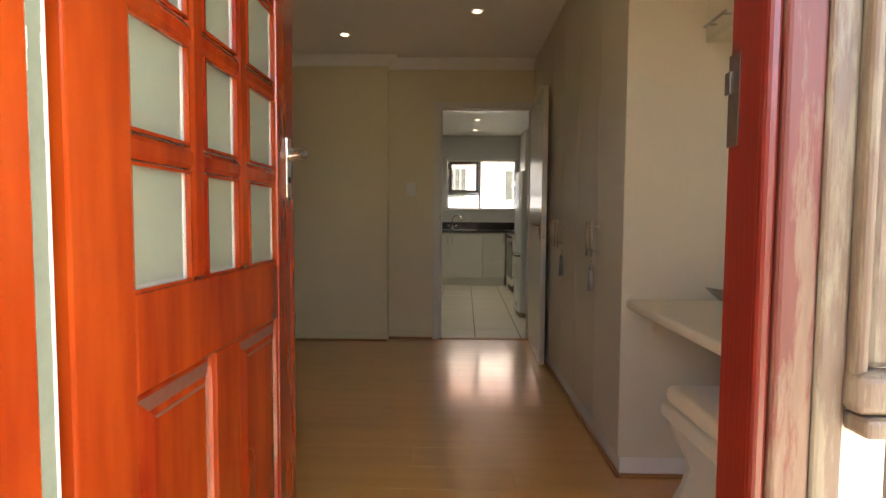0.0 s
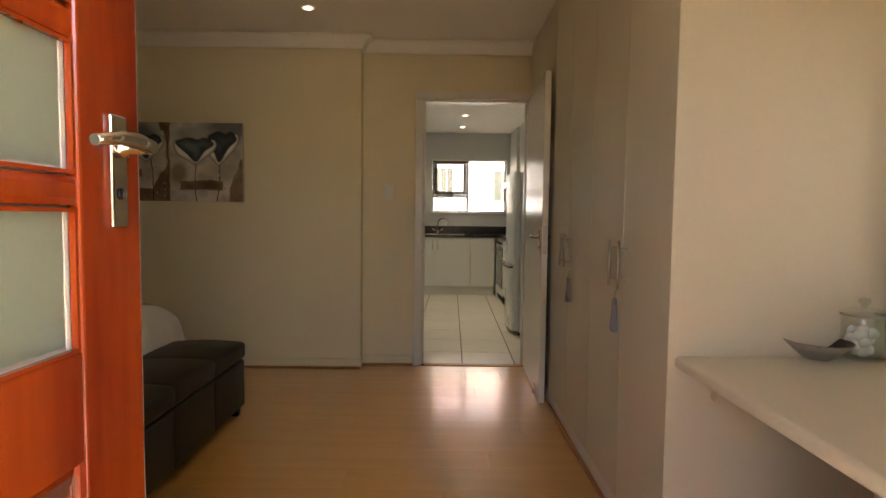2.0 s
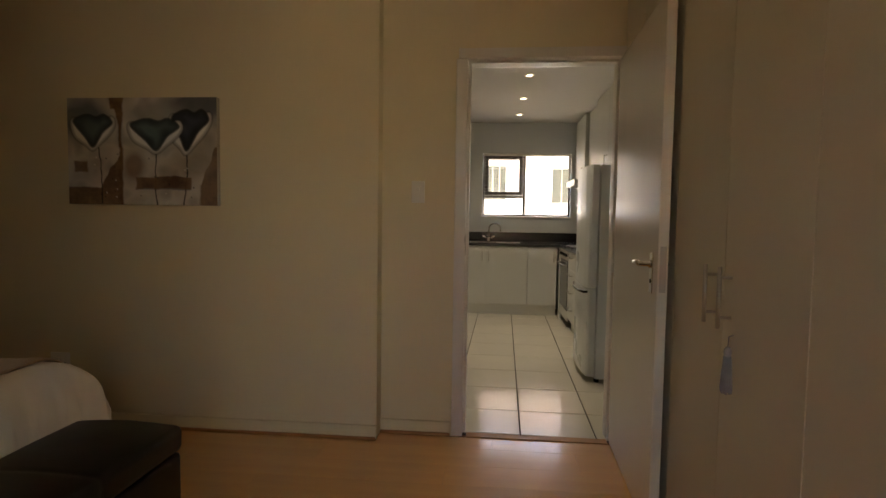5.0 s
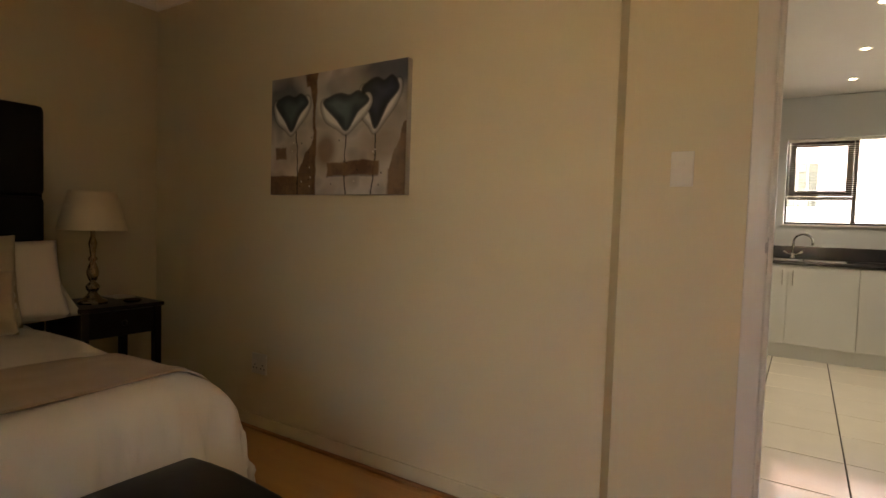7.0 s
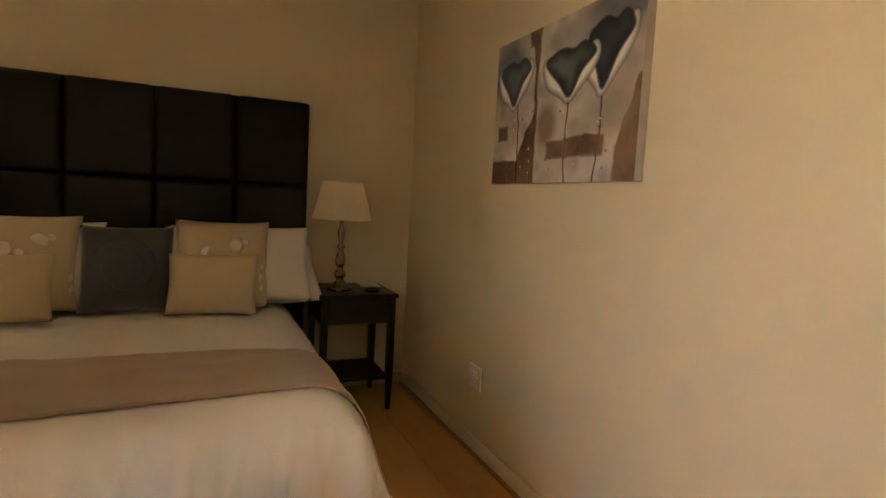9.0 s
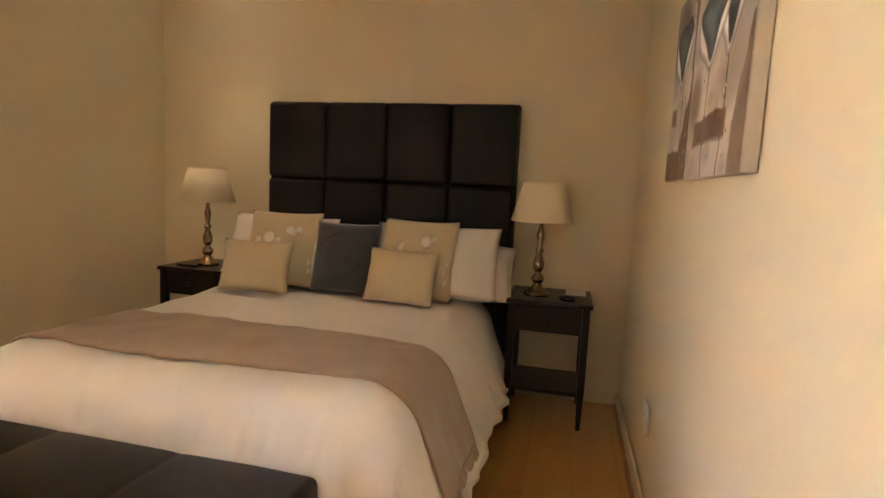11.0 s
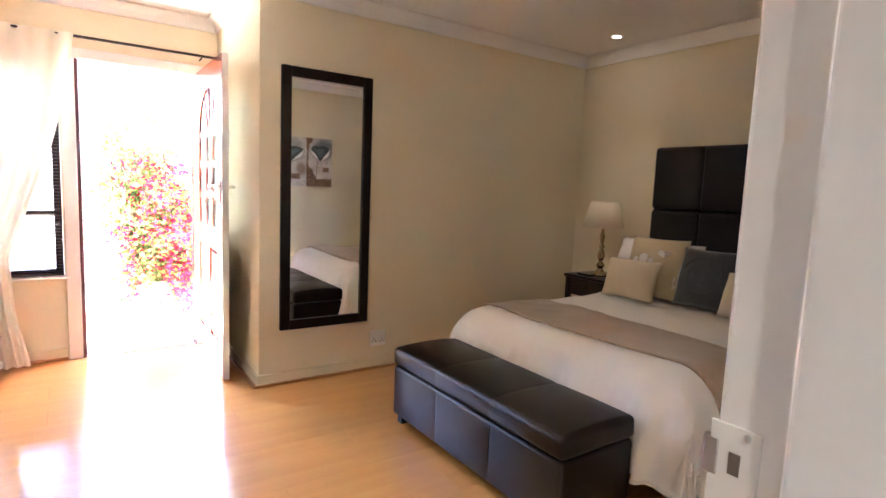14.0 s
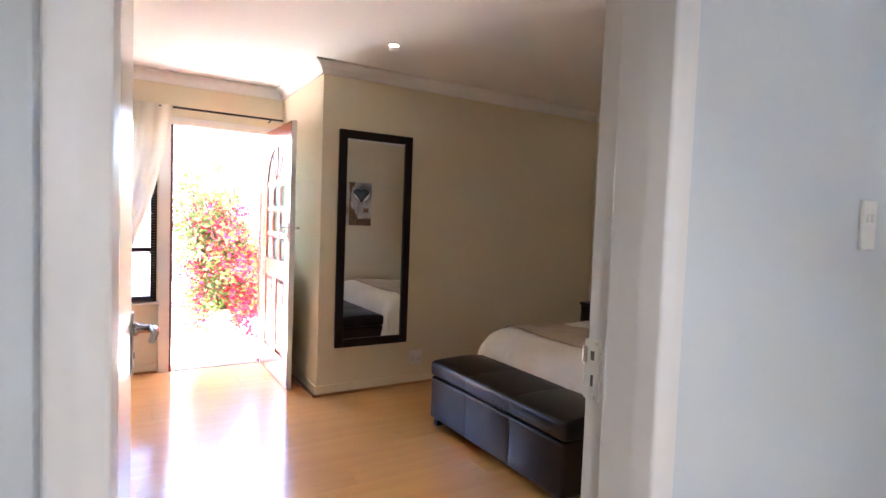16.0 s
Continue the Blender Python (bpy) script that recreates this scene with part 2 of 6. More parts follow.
def worn_paint(name, paint, paint_dark, bare, bare_dark, share, scale):
    """Old paint flaked off in upright patches, with weathered timber showing where it is gone."""
    m = material(name, paint, 0.5, vary=0.2, scale=5, bump=0.35, fine=45, stretch=(4, 4, 0.5), tone=paint_dark, coat=0.1, dist=0.002)
    n, l = m.node_tree.nodes, m.node_tree.links
    b = n["Principled BSDF"]
    tc, mp, patch, grain = n.new("ShaderNodeTexCoord"), n.new("ShaderNodeMapping"), n.new("ShaderNodeTexNoise"), n.new("ShaderNodeTexNoise")
    mp.inputs["Scale"].default_value = (3.0, 3.0, 0.35)
    patch.inputs["Scale"].default_value, patch.inputs["Detail"].default_value, patch.inputs["Roughness"].default_value = scale, 8, 0.72
    grain.inputs["Scale"].default_value, grain.inputs["Detail"].default_value = 60, 4
    ramp, wood, mix = n.new("ShaderNodeMapRange"), n.new("ShaderNodeMix"), n.new("ShaderNodeMix")
    ramp.inputs["From Min"].default_value, ramp.inputs["From Max"].default_value = 0.62 - 0.3 * share, 0.70 - 0.3 * share
    wood.data_type = mix.data_type = "RGBA"
    wood.inputs[6].default_value, wood.inputs[7].default_value = bare, bare_dark
    l.new(tc.outputs["Object"], mp.inputs[0])
    l.new(mp.outputs[0], patch.inputs["Vector"])
    l.new(mp.outputs[0], grain.inputs["Vector"])
    l.new(patch.outputs[0], ramp.inputs[0])
    l.new(grain.outputs[0], wood.inputs[0])
    l.new(ramp.outputs[0], mix.inputs[0])
    l.new(b.inputs["Base Color"].links[0].from_socket, mix.inputs[6])
    l.new(wood.outputs[2], mix.inputs[7])
    l.new(mix.outputs[2], b.inputs["Base Color"])
    return m


red_worn = worn_paint("faded_red_paint", srgb(0.34, 0.135, 0.11), srgb(0.26, 0.10, 0.09), srgb(0.42, 0.34, 0.28), srgb(0.32, 0.22, 0.18), 0.42, 13.0)
grey_timber = worn_paint("weathered_timber", srgb(0.37, 0.32, 0.27), srgb(0.27, 0.19, 0.17), srgb(0.47, 0.44, 0.38), srgb(0.35, 0.31, 0.26), 0.5, 13.0)
frosted = material("frosted_glass", srgb(0.82, 0.86, 0.81), 0.3, vary=0.02, scale=2, bump=0.05, fine=200, spec=0.5)
translucent(frosted, srgb(0.95, 0.98, 0.95), 0.75)
clear_glass = glass_material("clear_glass")
jar_glass = thin_glass("jar_glass")
chrome = material("chrome", (0.72, 0.70, 0.66), 0.13, 1.0, vary=0.03, bump=0.0, rough_vary=0.05)
steel = material("brushed_steel", (0.50, 0.47, 0.43), 0.3, 1.0, vary=0.06, bump=0.05, fine=120, rough_vary=0.06)
tarnished = material("tarnished_steel", (0.20, 0.17, 0.145), 0.45, 1.0, vary=0.25, scale=30, bump=0.1)
brass_worn = material("antique_brass", srgb(0.66, 0.59, 0.48), 0.25, 1.0, vary=0.15, scale=20, bump=0.05, rough_vary=0.08)
leather = material("dark_brown_leather", srgb(0.085, 0.048, 0.040), 0.36, spec=0.36, vary=0.2, scale=5, bump=0.35, fine=170, rough_vary=0.08, dist=0.0015)
leather_head = material("black_brown_leather", srgb(0.072, 0.043, 0.036), 0.5, spec=0.25, vary=0.2, scale=4, bump=0.3, fine=160, dist=0.0015)
espresso = material("espresso_wood", srgb(0.105, 0.062, 0.048), 0.3, spec=0.35, vary=0.25, scale=5, bump=0.12, fine=50, stretch=(1, 5, 5))
mirror_mat = material("mirror_silver", (0.92, 0.93, 0.92), 0.02, 1.0, vary=0.0, bump=0.0, rough_vary=0.0)
linen_white = material("white_cotton", srgb(0.93, 0.915, 0.885), 0.9, vary=0.03, scale=4, bump=0.25, fine=260, sheen=0.3)
throw_mat = material("taupe_wool", srgb(0.70, 0.61, 0.51), 0.95, vary=0.08, scale=6, bump=0.6, fine=330, sheen=0.4)
cushion_mat = material("beige_linen", srgb(0.82, 0.75, 0.615), 0.95, vary=0.06, scale=9, bump=0.6, fine=300, sheen=0.3)
cushion_dark = material("charcoal_velvet", srgb(0.17, 0.175, 0.18), 0.8, vary=0.5, scale=22, bump=0.5, fine=160, sheen=0.5, tone=srgb(0.28, 0.29, 0.30))
petal_white = material("pearl_petal", srgb(0.93, 0.90, 0.86), 0.35, vary=0.03)
shade_mat = material("ivory_lampshade", srgb(0.93, 0.88, 0.77), 0.85, vary=0.03, scale=8, bump=0.3, fine=240)
sheer = material("ivory_voile", srgb(0.93, 0.90, 0.83), 0.85, vary=0.03, scale=5, bump=0.3, fine=300)
translucent(sheer, srgb(0.96, 0.93, 0.86), 0.2)
granite = material("dark_granite", srgb(0.13, 0.105, 0.10), 0.14, vary=0.4, scale=60, bump=0.02, fine=200, rough_vary=0.04)
desk_top = material("ivory_desk_top", srgb(0.84, 0.81, 0.72), 0.36, vary=0.03, scale=4, bump=0.05, fine=60)
fridge_white = material("white_fridge_enamel", srgb(0.84, 0.86, 0.86), 0.28, vary=0.02, scale=3, bump=0.05, fine=300)
plastic_white = material("white_plastic", srgb(0.92, 0.905, 0.865), 0.35, vary=0.02)
oven_black = material("black_oven_glass", srgb(0.06, 0.06, 0.06), 0.08, vary=0.1)
frame_dark = material("bronze_aluminium", srgb(0.17, 0.12, 0.10), 0.4, 0.3, vary=0.1)
slat_dark = material("dark_blind_slat", srgb(0.25, 0.17, 0.14), 0.45, vary=0.1)
plaster_out = material("sunlit_plaster", srgb(0.88, 0.85, 0.78), 0.85, vary=0.06, scale=2, bump=0.3, fine=60)
plaster_white = material("whitewashed_plaster", srgb(0.93, 0.935, 0.93), 0.85, vary=0.04, scale=2, bump=0.3, fine=60)
paver_mat = material("sandstone_paver", srgb(0.74, 0.69, 0.62), 0.8, vary=0.12, scale=6, bump=0.3, fine=60, per_object=0.08)
shutter_grey = material("grey_green_shutter", srgb(0.42, 0.44, 0.39), 0.6, vary=0.08)
roof_tile = material("terracotta_roof_tile", srgb(0.50, 0.32, 0.25), 0.75, vary=0.2, scale=8)
seal_grey = material("grey_green_seal", srgb(0.50, 0.55, 0.50), 0.7, vary=0.15, scale=20)
stone_grey = material("slate_dish", srgb(0.55, 0.51, 0.45), 0.3, vary=0.2, scale=12)
cotton = material("cotton_wool", srgb(0.93, 0.92, 0.90), 1.0, vary=0.03, bump=0.5)
tassel_mat = material("grey_tassel_thread", srgb(0.58, 0.58, 0.60), 0.85, vary=0.15, scale=30, bump=0.4, fine=200)
lamp_glow = glow("downlight_bulb", (1.0, 0.84, 0.60), 1.6)

# ---- the large structure ----
CEIL = 2.45
Y_A, Y_B = 4.725, 4.832        # painted wall and the set-back wall with the kitchen door
X_HEAD, X_RIGHT = -3.65, 1.07
Y_MIR, X_ALC = 1.722, -0.866    # wall with the tall mirror, side of the entrance
Y_FRONT = 0.59

sub = bx(-3.86, 0.36, -0.12, X_RIGHT + 0.1, 4.86, -0.014)
floor = structure("floor", sub, gap_dark, "honey maple laminate plank floor")
kitchen_floor = structure("kitchen_floor", bx(-1.9, 4.86, -0.12, 1.5, 9.4, -0.008), grout, "cream square tiles with dark grout")

structure("wall_back", wall_mesh("y", Y_A, 4.955, X_HEAD - 0.2, -0.835, -0.01, CEIL), wall_paint, "cream painted bedroom wall with a picture")
structure("wall_kitchen_door", wall_mesh("y", Y_B, 4.955, -0.835, X_RIGHT, -0.01, CEIL, [(-0.40, 0.46, -0.01, 2.06)]), wall_paint, "cream wall with the kitchen doorway")
structure("wall_headboard", wall_mesh("x", X_HEAD - 0.2, X_HEAD, Y_MIR - 0.2, Y_A, -0.01, CEIL), wall_paint, "cream wall behind the bed")
structure("wall_mirror", wall_mesh("y", Y_MIR - 0.2, Y_MIR, X_HEAD, X_ALC, -0.01, CEIL), wall_paint, "cream wall with the tall mirror")
structure("wall_entrance", wall_mesh("x", X_ALC - 0.2, X_ALC, 0.36, Y_MIR - 0.2, -0.01, CEIL), wall_paint, "cream side wall of the entrance")
DOOR = (-0.82, 0.08, -0.01, 2.08)
WIN = (0.125, 1.0, 0.585, 1.98)
structure("wall_front", wall_mesh("y", 0.562, Y_FRONT, X_ALC, X_RIGHT, -0.01, CEIL, [DOOR, WIN]), wall_paint, "front wall with door and window")
structure("wall_right", wall_mesh("x", X_RIGHT, X_RIGHT + 0.2, 0.36, 4.955, -0.01, CEIL), wall_paint, "cream wall behind desk and wardrobe")
structure("ceiling", bx(X_HEAD - 0.2, 0.36, CEIL, X_RIGHT + 0.2, 4.955, CEIL + 0.15), ceiling_paint, "white plaster ceiling")
# kitchen
KY, KX0, KX1 = 9.17, -1.75, 1.12
KWIN = (-0.375, 0.785, 1.225, 2.055)
structure("kitchen_wall_far", wall_mesh("y", KY, KY + 0.2, KX0 - 0.2, KX1 + 0.2, -0.01, 2.455, [KWIN]), kitchen_paint, "pale kitchen wall with the window")
structure("kitchen_wall_right", wall_mesh("x", KX1, KX1 + 0.2, 4.96, KY, -0.01, 2.455), kitchen_paint, "pale kitchen side wall")
structure("kitchen_wall_left", wall_mesh("x", KX0 - 0.2, KX0, 4.96, KY, -0.01, 2.455), kitchen_paint, "pale kitchen side wall")
structure("kitchen_wall_door", wall_mesh("y", 4.957, 4.972, KX0, KX1, -0.01, 2.455, [(-0.40, 0.46, -0.01, 2.06)]), kitchen_paint, "pale grey kitchen side of the door wall")
structure("kitchen_ceiling", bx(KX0 - 0.2, 4.957, 2.455, KX1 + 0.2, KY + 0.2, 2.60), ceiling_paint, "white kitchen ceiling")


def cornice(name, pts):
    """A coved cornice that runs along the corners pts (x, y), room on the left of the way."""
    prof = [(0.0, 0.0), (0.0, -0.085), (0.014, -0.085), (0.018, -0.07), (0.03, -0.045), (0.05, -0.026), (0.072, -0.016), (0.085, -0.012), (0.085, 0.0)]
    bm = bmesh.new()
    rings = []
    n = len(pts)
    for i, p in enumerate(pts):
        p = Vector(p)
        a = (p - Vector(pts[i - 1])).normalized() if i else None
        b = (Vector(pts[i + 1]) - p).normalized() if i < n - 1 else None
        na = Vector((-a.y, a.x)) if a else None
        nb = Vector((-b.y, b.x)) if b else None
        off = na if nb is None else nb if na is None else (na + nb) / (1 + na.dot(nb))
        rings.append([bm.verts.new((p.x + u * off.x, p.y + u * off.y, CEIL + w - 0.001)) for u, w in prof])
    for r, s in zip(rings, rings[1:]):
        for k in range(len(prof)):
            j = (k + 1) % len(prof)
            bm.faces.new((r[k], r[j], s[j], s[k]))
    bm.faces.new(rings[0])
    bm.faces.new(rings[-1][::-1])
    return structure(name, bm, ceiling_paint, "white coved plaster cornice")


cornice("cornice", [(0.43, Y_B), (-0.835, Y_B), (-0.835, Y_A), (X_HEAD, Y_A), (X_HEAD, Y_MIR), (X_ALC, Y_MIR), (X_ALC, Y_FRONT), (X_RIGHT, Y_FRONT)])


def skirting(name, x0, y0, x1, y1, h=0.075, t=0.016, mat=None):
    """White board along a wall from corner to corner, and a small oak bead at its foot."""
    bm = box(bmesh.new(), x0, y0, 0.0, x1, y1, h, 0.004)
    return structure(name, bm, mat or wall_paint, "painted skirting board")


def bead(x0, y0, x1, y1):
    structure("floor_bead", box(bmesh.new(), x0, y0, 0.0, x1, y1, 0.017, 0.005), oak_bead, "narrow oak bead along the skirting")


t1, t2 = 0.016, 0.034
skirting("baseboard", -3.62, Y_A - t1, -0.835 + 0.004, Y_A - 0.001)
bead(-3.62, Y_A - t2, -0.835, Y_A - t1 - 0.001)
skirting("baseboard", -0.833, Y_B - t1, -0.445, Y_B - 0.001)
bead(-0.833, Y_B - t2, -0.445, Y_B - t1 - 0.001)
skirting("baseboard", X_HEAD + 0.001, Y_MIR + 0.02, X_HEAD + t1, Y_A - 0.02)
skirting("baseboard", X_HEAD + 0.02, Y_MIR + 0.001, X_ALC + t1, Y_MIR + t1)
bead(X_HEAD + 0.02, Y_MIR + t1 + 0.001, X_ALC + t2, Y_MIR + t2)
skirting("baseboard", X_ALC + 0.001, Y_FRONT + 0.02, X_ALC + t1, Y_MIR - 0.001)
bead(X_ALC + t1 + 0.001, Y_FRONT + 0.02, X_ALC + t2, Y_MIR + t1)
skirting("baseboard", 0.12, Y_FRONT + 0.001, X_RIGHT, Y_FRONT + t1)
bead(0.12, Y_FRONT + t1 + 0.001, X_RIGHT, Y_FRONT + t2)
bead(0.424, 2.262, 0.441, 3.94)
bead(0.442, 2.262, 1.06, 2.279)

# ---- steel door frame of the kitchen ----
kd = thing("door_frame", (0, 4.88, 0), "white enamelled steel door frame of the kitchen doorway", "door frame", kind="structure")


def jamb(side):
    # rebated profile seen from above: bedroom at small y, kitchen at large y
    s = 1 if side < 0 else -1
    x = -0.364 if side < 0 else 0.402
    prof = [(x - s * 0.075, 4.816), (x - s * 0.015, 4.816), (x - s * 0.015, 4.872), (x, 4.872), (x, 4.945), (x - s * 0.006, 4.984),
            (x - s * 0.03, 4.990), (x - s * 0.058, 4.990), (x - s * 0.058, 4.974), (x - s * 0.047, 4.974), (x - s * 0.047, 4.852), (x - s * 0.075, 4.852)]
    bm = prism(bmesh.new(), prof if s > 0 else prof[::-1], 0.0, 2.03, "z")
    upright = [e for e in bm.edges if abs(e.verts[0].co.z - e.verts[1].co.z) > 1]
    bmesh.ops.bevel(bm, geom=upright, offset=0.005, segments=3, profile=0.5, affect="EDGES", clamp_overlap=True)
    return bm


part("jamb", jamb(-1), trim_paint, kd)
part("jamb", jamb(1), trim_paint, kd)
head = prism(bmesh.new(), [(4.816, 2.085), (4.816, 2.035), (4.872, 2.035), (4.872, 2.022), (4.945, 2.022), (4.984, 2.028), (4.990, 2.085), (4.974, 2.085), (4.974, 2.062), (4.852, 2.062), (4.852, 2.085)],
             -0.427, 0.50, "x")
part("door_head", head, trim_paint, kd)
st = bx(-0.3805, 4.8125, 0.992, -0.377, 4.852, 1.108, bevel=0.001)
strike = part("strike_plate", st, door_white, kd, "white painted steel strike plate")
part("latch_slot", bx(-0.3772, 4.829, 1.068, -0.3762, 4.838, 1.086), tarnished, strike)
part("latch_lip", box(bmesh.new(), -0.384, 4.806, 1.06, -0.3765, 4.822, 1.094, 0.003), steel, strike, "bent steel latch lip")
for sz in (0.998, 1.102):
    part("screw", lathe(bmesh.new(), [(0, 0), (0.0035, 0), (0.003, 0.001), (0, 0.0012)], (-0.377, 4.842, sz), 10, "x"), steel, strike)
part("latch_slot", bx(-0.3772, 4.831, 1.018, -0.3762, 4.837, 1.040), tarnished, strike)
structure("threshold", box(bmesh.new(), -0.357, 4.80, -0.01, 0.402, 4.862, 0.006, 0.004), oak_bead, "oak threshold strip")


def lever_handle(parent, x, y, z, out, along, mat, plate=(0.04, 0.22), reach=0.045):
    """A lever on a long back plate. out: +1 or -1 along x, the way that it faces; along: +1 or -1 along y, the way that the lever points."""
    w, h = plate
    a, b = sorted((x, x + out * 0.007))
    p = part("handle_plate", box(bmesh.new(), a, y - w / 2, z - h * 0.72, b, y + w / 2, z + h * 0.28, 0.003), mat, parent)
    bm = lathe(bmesh.new(), [(0.0, 0), (0.016, 0), (0.016, 0.008), (0.010, 0.012), (0.010, reach), (0.0, reach)] if out > 0 else
               [(0.0, 0), (0.016, 0), (0.016, -0.008), (0.010, -0.012), (0.010, -reach), (0.0, -reach)], (x + out * 0.006, y, z), 16, "x")
    rod(bm, [(x + out * reach, y - along * 0.008, z), (x + out * reach * 1.1, y + along * 0.03, z + 0.004), (x + out * reach * 1.15, y + along * 0.075, z + 0.002), (x + out * reach, y + along * 0.115, z - 0.006)],
        [0.011, 0.0105, 0.009, 0.007], 12)
    part("lever", bm, mat, p)
    part("keyhole", lathe(bmesh.new(), [(0.0, 0), (0.008, 0), (0.008, out * 0.002), (0.0, out * 0.002)], (x + out * 0.0072, y, z - h * 0.42), 12, "x"), oven_black, p)
    return p


# kitchen door, standing open along the wardrobe
kleaf = thing("kitchen_door", (0.442, 4.812, 0), "white enamelled kitchen door standing open beside the wardrobe", "door", kind="structure")
part("door_leaf", box(bmesh.new(), 0.405, 3.961, 0.008, 0.442, 4.812, 2.022, 0.003), door_white, kleaf)
lever_handle(kleaf, 0.405, 4.035, 1.03, -1, 1, chrome, (0.042, 0.155))
lever_handle(kleaf, 0.442, 4.035, 1.03, 1, 1, chrome, (0.042, 0.155), 0.012)
part("lock_face", bx(0.412, 3.9588, 0.93, 0.435, 3.9612, 1.10, 0.001), steel, kleaf, "steel lock face")
part("door_stop", lathe(bmesh.new(), [(0, 0), (0.018, 0), (0.018, 0.006), (0.008, 0.01), (0.008, 0.04), (0.014, 0.045), (0.014, 0.055), (0, 0.058)], (0.388, 4.015, 0.06), 14, "z"), chrome, kleaf)
for hz in (0.22, 1.80):
    part("hinge", lathe(bmesh.new(), [(0, 0), (0.008, 0), (0.008, 0.09), (0, 0.09)], (0.450, 4.815, hz), 12), steel, kleaf)

kleaf.rotation_euler.z = radians(-2.25)

# ---- front door: timber, glazed above, opened inwards ----
fleaf = thing("front_door", (-0.70, 0.66, 0), "front door, red varnished outside, white inside, frosted panes, standing open", "door", kind="structure")
FX0, FX1 = -0.735, -0.695      # leaf thickness, outer face at FX1
FY0, FY1 = 0.672, 1.532        # hinge side, free side
ST, SF = 0.125, 0.135           # stile widths, hinge and free side


def leaf_bar(name, y0, z0, y1, z1, inset=0.0, bev=0.004):
    return part(name, box(bmesh.new(), FX0 + inset, y0, z0, FX1 - inset, y1, z1, bev), red_timber, fleaf)


leaf_bar("stile", FY0, 0.01, FY0 + ST, 2.035)
leaf_bar("stile", FY1 - SF, 0.01, FY1, 2.035)
leaf_bar("bottom_rail", FY0 + ST, 0.01, FY1 - SF, 0.22, 0.001)
leaf_bar("lock_rail", FY0 + ST, 0.825, FY1 - SF, 0.968, 0.001)
gy0, gy1 = FY0 + ST, FY1 - SF
part("white_edge", bx(FX0 + 0.002, FY1 - 0.001, 0.01, FX1 - 0.002, FY1 + 0.0015, 2.035), trim_paint, fleaf, "white painted lock edge")
# three columns of panes in three rows and an arched top
BW = 0.028
col = [gy0 + (gy1 - gy0) * k / 3 for k in range(4)]
rows_z = [0.968, 1.172, 1.378, 1.59]
for k in (1, 2):
    leaf_bar("glazing_bar", col[k] - BW, 0.968, col[k] + BW, 1.59, 0.003, 0.014)
for z in rows_z[1:]:
    for c in range(3):
        y0 = col[c] + (BW if c else 0)
        y1 = col[c + 1] - (BW if c < 2 else 0)
        leaf_bar("glazing_bar", y0 - 0.024, z - 0.021, y1 + 0.024, z + 0.021, 0.005, 0.012)
for r in range(3):
    for c in range(3):
        y0, y1 = col[c] + (BW if c else 0), col[c + 1] - (BW if c < 2 else 0)
        z0, z1 = rows_z[r] + (0.021 if r else 0), rows_z[r + 1] - 0.021
        part("pane", bx(-0.719, y0, z0, -0.711, y1, z1), frosted, fleaf, "frosted glass pane")
        for side in (FX1 - 0.012, FX0 + 0.004):
            fr = bmesh.new()
            for a, b, cc, d in ((y0, z0, y0 + 0.005, z1), (y1 - 0.005, z0, y1, z1), (y0 + 0.005, z0, y1 - 0.005, z0 + 0.005), (y0 + 0.005, z1 - 0.005, y1 - 0.005, z1)):
                box(fr, side, a, b, side + 0.008, cc, d)
            part("glazing_bead", fr, red_timber, fleaf)
        part("glazing_putty", bx(-0.7105, y1 - 0.012, z0 + 0.0055, -0.7085, y1 - 0.0055, z1 - 0.0055), trim_paint, fleaf, "white putty line")
        part("glazing_putty", bx(-0.7105, y0 + 0.0055, z0 + 0.0055, -0.7095, y1 - 0.0125, z0 + 0.0085), trim_paint, fleaf, "white putty line")
# arched head with fanned bars
cy = (gy0 + gy1) / 2
rad = (gy1 - gy0) / 2
arch = [(gy0, 2.035), (gy0, 1.607)] + [(cy - rad * math.cos(a), 1.607 + 0.28 * math.sin(a)) for a in (math.pi * k / 16 for k in range(17))][1:-1] + [(gy1, 1.607), (gy1, 2.035)]
part("arched_head", prism(bmesh.new(), arch, FX0 + 0.001, FX1 - 0.001, "x"), red_timber, fleaf)
part("pane", bx(-0.719, gy0, 1.607, -0.711, gy1, 1.90), frosted, fleaf, "frosted glass pane under the arch")
for k in (0.3, 0.5, 0.7):
    a = math.pi * k
    part("glazing_bar", rod(bmesh.new(), [(-0.715, cy - 0.05 * math.cos(a), 1.61), (-0.715, cy - rad * math.cos(a), 1.607 + 0.28 * math.sin(a))], 0.013, 8), red_timber, fleaf)
# two raised panels below: a flat field, wide bevels, and dust lying on the upper bevel
mw = 0.11
pw = (gy1 - gy0 - mw) / 2
dust_grey = material("grey_dust", srgb(0.38, 0.26, 0.19), 0.95, vary=0.3, scale=30, bump=0.2, tone=srgb(0.44, 0.17, 0.09))


